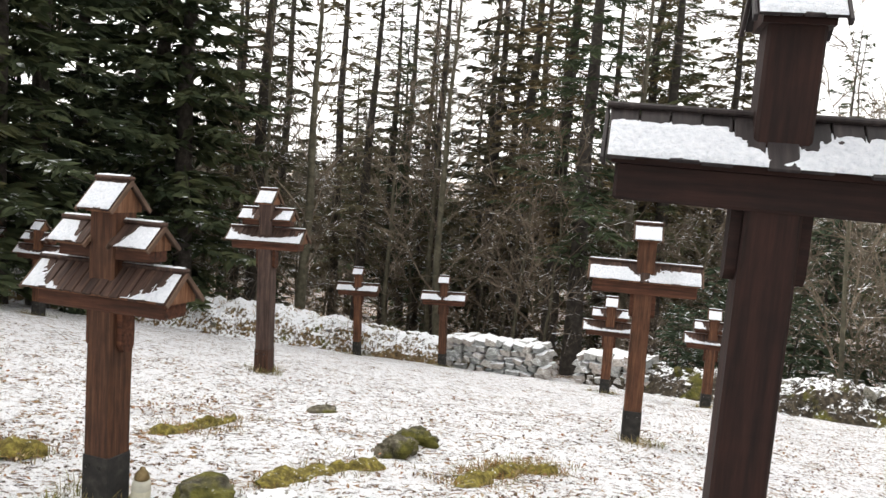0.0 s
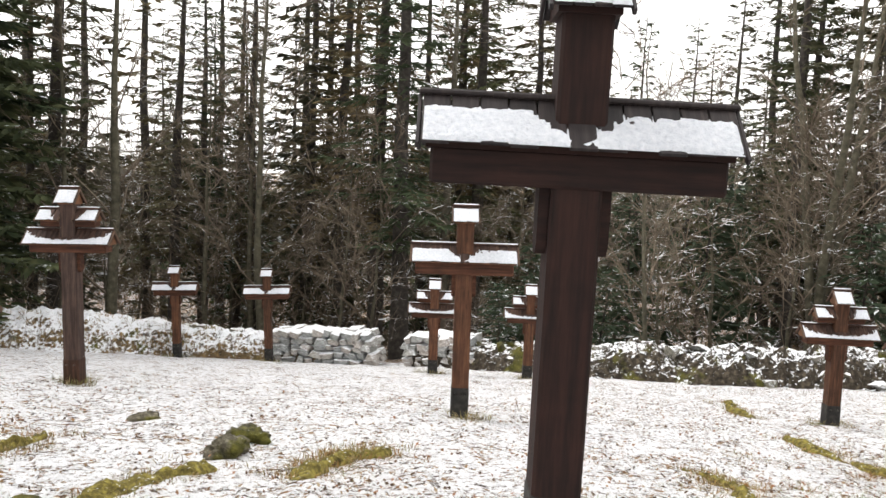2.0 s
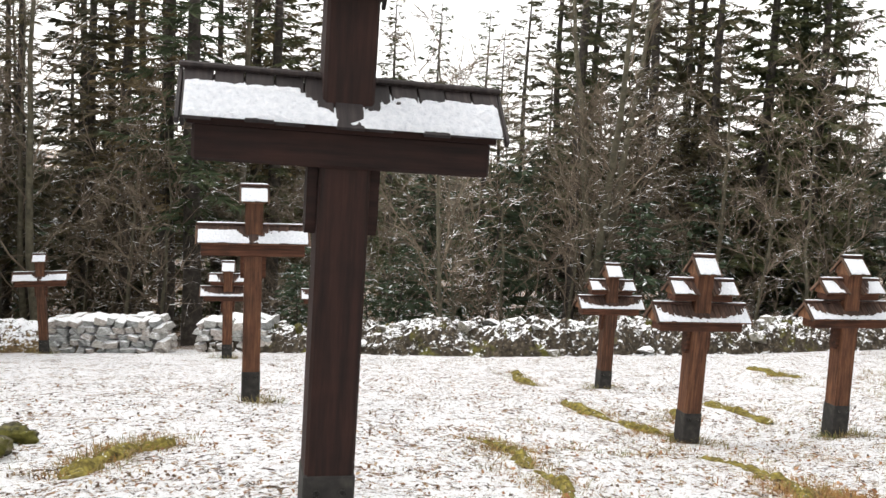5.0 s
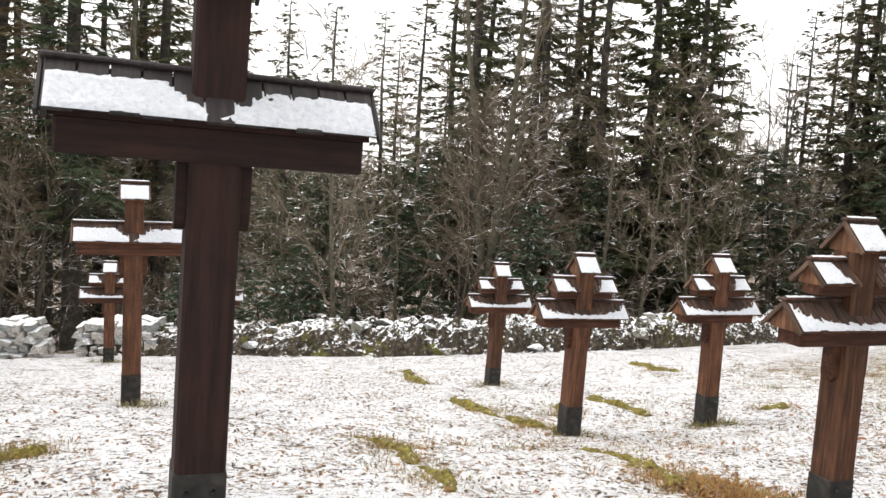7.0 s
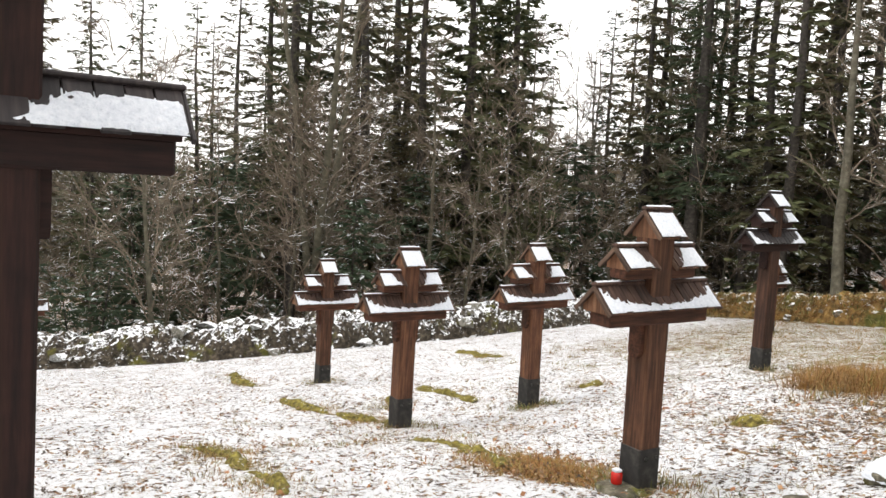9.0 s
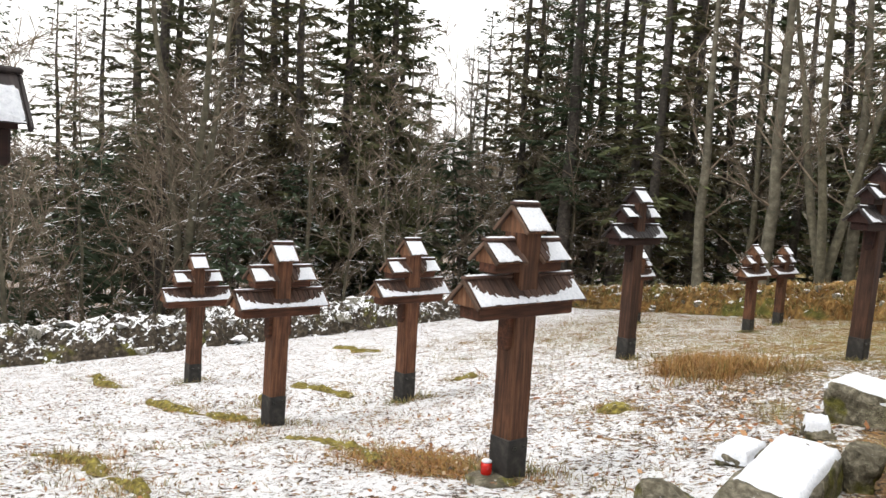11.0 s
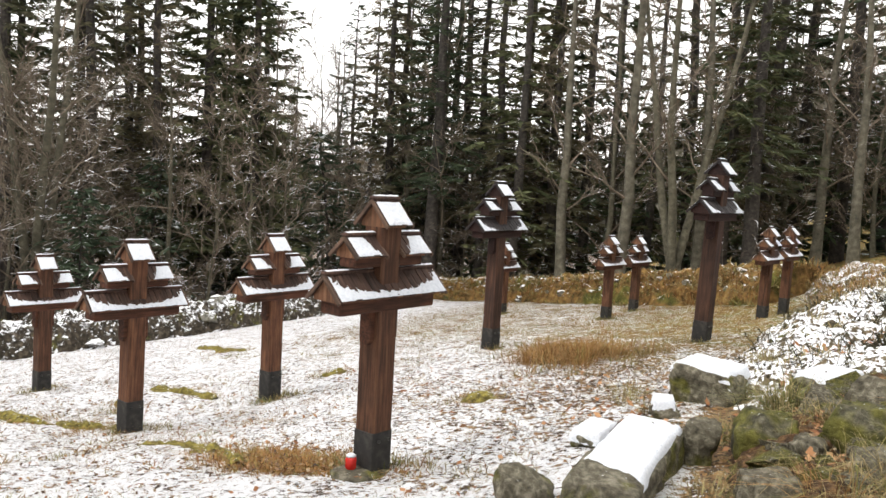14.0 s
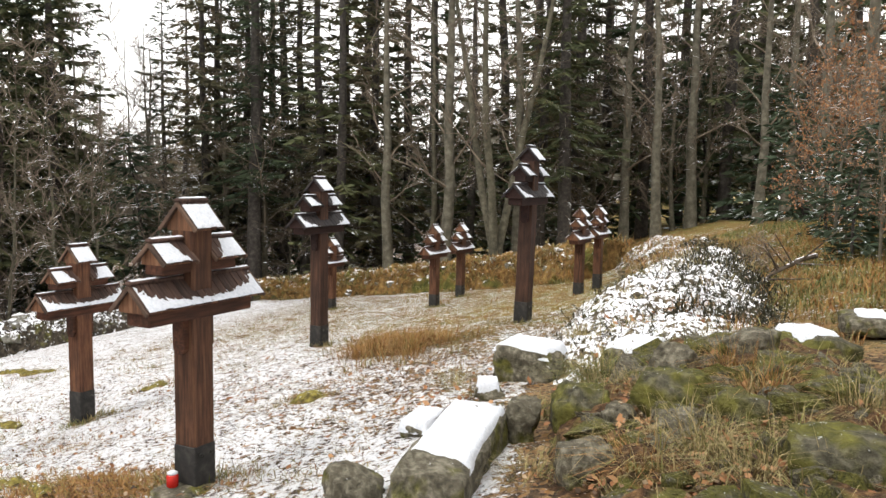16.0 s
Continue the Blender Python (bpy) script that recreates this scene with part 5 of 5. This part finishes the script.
tufts(rusty, scatter(420, 12, 25.5, -0.8, 8), 14, 0.11, 0.16, 0.004)
tufts(rusty, blade_rng.normal((9.5, 1.75), (0.32, 0.3), (110, 2)), 36, 0.27, 0.12, 0.0035, 0.7)
tufts(dry, blade_rng.normal((9.6, 1.6), (0.5, 0.5), (60, 2)), 26, 0.18, 0.14, 0.004)
tufts(dry, along_wall(WALL_SOUTH, 90, 0.9, (0.2, 1.0)), 22, 0.22, 0.14, 0.005, 0.8)
tufts(rusty, along_wall(WALL_BANK, 320, 1.1), 22, 0.3, 0.3, 0.01, 0.9)
tufts(dry, along_wall(WALL_BANK, 300, 1.1), 22, 0.3, 0.3, 0.01, 0.9)
tufts(green, along_wall(WALL_BANK, 90, 1.1), 20, 0.26, 0.22, 0.01, 0.9)
tufts(rusty, along_wall(WALL_SOUTH, 170, 0.9, (0.0, 0.5)), 22, 0.26, 0.2, 0.005)
tufts(dry, along_wall(WALL_SOUTH, 120, 0.9, (0.0, 0.7)), 22, 0.24, 0.2, 0.004)
for gx, gy, kind, h, n in ((6.1, -0.55, green, 0.36, 170), (6.1, -0.6, dry, 0.36, 120), (5.85, -0.15, dry, 0.28, 90), (5.8, -0.2, green, 0.16, 60), (5.0, -1.45, rusty, 0.3, 110), (5.3, -1.6, dry, 0.32, 80), (5.6, -1.4, rusty, 0.28, 90), (4.3, -1.05, dry, 0.3, 90), (4.5, -0.15, dry, 0.22, 70), (6.6, 0.35, dry, 0.2, 60), (4.2, -0.75, rusty, 0.26, 70), (8.2, -1.4, rusty, 0.28, 90), (6.4, -1.9, rusty, 0.3, 110), (4.0, -1.2, dry, 0.3, 70), (5.1, -2.1, green, 0.24, 90), (8.0, -0.4, dry, 0.2, 70), (5.5, -0.75, dry, 0.22, 60), (4.7, -1.9, dry, 0.3, 90), (7.2, -1.7, rusty, 0.3, 110)):
    tufts(kind, [(gx, gy)], n * 2, h, 0.13, 0.0022, 0.8)
    tufts(kind, [(gx + 0.12, gy - 0.1)], n // 2, h * 0.8, 0.22, 0.0022, 0.9)
tufts(rusty, scatter(520, 7, 24, -7.5, -2.2), 18, 0.2, 0.2, 0.004)
tufts(green, scatter(400, 7, 22, -8, -2.4), 18, 0.17, 0.2, 0.004)
tufts(green, along_wall(WALL_RUIN, 80, 0.9), 22, 0.13, 0.1, 0.002)
tufts(green, scatter(1300, 8.5, 21, -7.5, -2.5), 20, 0.17, 0.22, 0.008, 0.9)
tufts(rusty, scatter(520, 8.5, 18, -6, -2.6), 22, 0.22, 0.2, 0.006, 0.9)
tufts(dry, [(7.2, 0.7), (7.35, 0.85), (7.0, 0.6), (7.5, 0.7)], 60, 0.22, 0.14, 0.0025, 0.8)
tufts(dry, scatter(13, 4.1, 5.4, -1.7, -0.5), 46, 0.3, 0.07, 0.0024, 1.0)
tufts(dry, along_wall(WALL_RUIN, 90, 0.95), 16, 0.26, 0.14, 0.002, 0.9)
tufts(dry, along_wall(WALL_NORTH, 260, 1.0, (0.4, 0.85)), 18, 0.2, 0.2, 0.005)
tufts(rusty, along_wall(WALL_NORTH, 220, 1.0, (0.45, 0.82)), 18, 0.2, 0.2, 0.005)
stuff("dry_grass", dry, M_GRASS, "straw-coloured winter grass poking through the snow", "grass")
stuff("rusty_grass", rusty, M_GRASS_RUST, "rust-brown dead grass and bracken on the bank", "grass")
stuff("green_grass", green, M_GRASS_GREEN, "short green and yellow grass round posts and stones", "grass")


def leaf_cover(name, mat, label, spots, smallest, largest):
    g = Geo()
    n = len(spots)
    z = land(spots[:, 0], spots[:, 1]) + np.array([lift_at(*s) if s[1] < 0.4 else 0.0 for s in spots]) + blade_rng.uniform(0.0, 0.035, n)
    a = blade_rng.uniform(0, 6.28, n)
    size = blade_rng.uniform(smallest, largest, n)
    root = np.column_stack([spots, z])
    tilt = blade_rng.normal(0, 0.35, n)
    tip = root + np.column_stack([np.cos(a) * size, np.sin(a) * size, tilt * size])
    g.kites(root, tip, np.column_stack([-np.sin(a), np.cos(a), blade_rng.normal(0, 0.4, n)]) * (size * 0.3)[:, None])
    stuff(name, g, mat, label, "leaves")


leaf_cover("fallen_leaves", M_LEAF, "brown and orange fallen beech leaves lying on the snow", np.concatenate([scatter(7000, -4, 9, 2.6, 10), scatter(2200, 2.2, 12, 0.4, 6), along_wall(WALL_RUIN, 3600, 0.98), blade_rng.normal((5.3, -0.5), (0.7, 0.35), (900, 2)), scatter(900, 4, 12, 8, 14), blade_rng.normal((8.0, 1.2), (0.7, 0.35), (700, 2)), blade_rng.normal((4.95, 2.65), (0.25, 0.45), (700, 2)), blade_rng.normal((-1.95, 6.85), (0.2, 0.14), (160, 2)), blade_rng.normal((-1.7, 7.45), (0.17, 0.14), (120, 2)), blade_rng.normal((-2.0, 5.6), (0.3, 0.3), (260, 2)), blade_rng.normal((0.9, 4.9), (0.35, 0.4), (260, 2)), blade_rng.normal((7.8, 1.6), (0.6, 0.6), (700, 2)), blade_rng.normal((3.2, 5.7), (0.4, 0.12), (120, 2))]), 0.018, 0.042)
leaf_cover("copper_leaves", M_COPPER, "bright copper beech leaves drifted between the wall stones", np.concatenate([along_wall(WALL_RUIN, 1500, 0.95), blade_rng.normal((7.4, -1.1), (0.5, 0.3), (420, 2)), blade_rng.normal((5.6, -0.9), (0.5, 0.3), (360, 2)), blade_rng.normal((6.5, 0.5), (0.5, 0.3), (110, 2)), blade_rng.normal((6.3, -1.4), (0.25, 0.2), (260, 2)), scatter(200, 3, 10, 0.8, 4.5)]), 0.04, 0.072)


def heather():
    g = Geo()
    line, side = WALL_SOUTH
    row = blade_rng.integers(int(0.3 * len(line)), int(0.93 * len(line)), 1300)
    shaded = line[row, :2] + side[row] * (blade_rng.uniform(0.15, 1.15, 1300) * line[row, 3])[:, None]
    spots = np.concatenate([along_wall(WALL_EAST, 480, 1.0, (0.14, 1.0)), along_wall(WALL_NORTH, 200, 0.9), along_wall(WALL_SOUTH, 450, 1.0, (0.15, 1.0)), shaded])
    for x, y in spots:
        z = float(land(np.float64(x), np.float64(y))) + lift_at(x, y) - 0.03
        for _ in range(4):
            way = unit(blade_rng.normal(0, 1.0, 3) + (0, 0, 0.45))
            ln = blade_rng.uniform(0.06, 0.27)
            p = np.array([x, y, z]) + blade_rng.normal(0, 0.05, 3) * (1, 1, 0)
            g.tube([p, p + way * ln], [0.006, 0.003], 3)
            k = 3
            r = p + way * (ln * blade_rng.uniform(0.4, 1, (k, 1)))
            w = unit(blade_rng.normal(0, 1, (k, 3)) + (0, 0, 0.3))
            g.kites(r, r + w * 0.06, unit(np.cross(w, (0.1, 0.2, 1))) * 0.01)
    stuff("heather", g, M_BRUSH, "low snow-dusted heather and bramble over the tumbled wall", "heather")


heather()


# ---- small things ----
def lathe(profile, sides=20):
    g = Geo()
    k = len(profile)
    g.add([(r * math.cos(6.2832 * i / sides), r * math.sin(6.2832 * i / sides), z) for i in range(sides) for r, z in profile],
          [(i * k + j, ((i + 1) % sides) * k + j, ((i + 1) % sides) * k + j + 1, i * k + j + 1) for i in range(sides) for j in range(k - 1)])
    return g


candle = new("grave_candle")
tagged(candle, "pale glass grave candle with a dull gold lid beside a post", "grave candle")
part("jar", lathe([(0.0, 0.0), (0.045, 0.0), (0.052, 0.01), (0.052, 0.12), (0.044, 0.145), (0.0, 0.146)]).mesh("jar", M_WAX, True), candle, "cloudy pale jar")
part("lid", lathe([(0.0, 0.147), (0.041, 0.147), (0.043, 0.16), (0.03, 0.19), (0.017, 0.2), (0.014, 0.215), (0.0, 0.218)]).mesh("lid", M_LID, True), candle, "domed gold lid")
part("label_band", lathe([(0.0525, 0.04), (0.053, 0.042), (0.053, 0.085), (0.0525, 0.087)]).mesh("label_band", M_LABEL, True), candle)
candle.matrix_basis = pose(-1.33, 4.38, float(land(np.float64(-1.33), np.float64(4.38))) + 0.01, 0, 2, 0)
red = new("grave_candle")
tagged(red, "small red glass grave candle on a stone slab", "grave candle")
part("jar", lathe([(0.0, 0.0), (0.032, 0.0), (0.037, 0.008), (0.037, 0.07), (0.031, 0.08), (0.0, 0.081)]).mesh("jar", M_RED, True), red, "red glass jar")
part("lid", lathe([(0.0, 0.082), (0.032, 0.082), (0.034, 0.09), (0.02, 0.1), (0.0, 0.102)]).mesh("lid", M_SNOW, True), red, "white lid")
red.matrix_basis = pose(4.755, 2.06, -0.175, 0, 0, 0)
slab = new("foot_slab")
tagged(slab, "thin grey stone slab at the foot of a cross", "stone slab")
part("slab", boulder("slab", "", (0.4, 0.3, 0.06), M_STONE_BARE, 33, soft=0.015), slab)
slab.matrix_basis = pose(4.76, 2.0, -0.205, 0, 0, -16)


def fallen_branch(x, y, length, turn, seed):
    rng = np.random.default_rng(seed)
    g = Geo()
    d = np.array([math.cos(turn), math.sin(turn), 0])
    base = np.array([x, y, 0.0])
    pts = np.array([base + d * length * t + rng.normal(0, 0.03, 3) for t in np.linspace(0, 1, 6)])
    pts[:, 2] = land(pts[:, 0], pts[:, 1]) + 0.12 + 0.06 * np.sin(np.linspace(0, 5, 6))
    g.tube(pts, np.linspace(0.04, 0.01, 6), 6)
    ob = new("fallen_branch")
    part("limb", g.mesh("limb", M_TWIGDARK), ob)
    for _ in range(12):
        g = Geo()
        q = along(pts, rng.uniform(0.15, 1))
        w = unit(d + rng.normal(0, 0.7, 3))
        w[2] = abs(w[2]) * 0.7
        g.tube([q, q + w * rng.uniform(0.3, 0.9)], [0.014, 0.004], 4)
        part("twig", g.mesh("twig", M_TWIGDARK), ob)
    tagged(ob, "dead grey fallen branch lying on the grassy bank", "branch")


fallen_branch(12.6, -3.6, 2.6, 2.6, 3)
fallen_branch(11.4, -2.4, 1.8, 0.9, 4)
fallen_branch(14.0, -4.2, 2.0, 3.6, 5)
for bx, by, s in ((10.6, -2.3, 0.22), (12.3, -2.9, 0.3), (13.6, -3.0, 0.4)):
    plant("shrub2", bx, by, s)
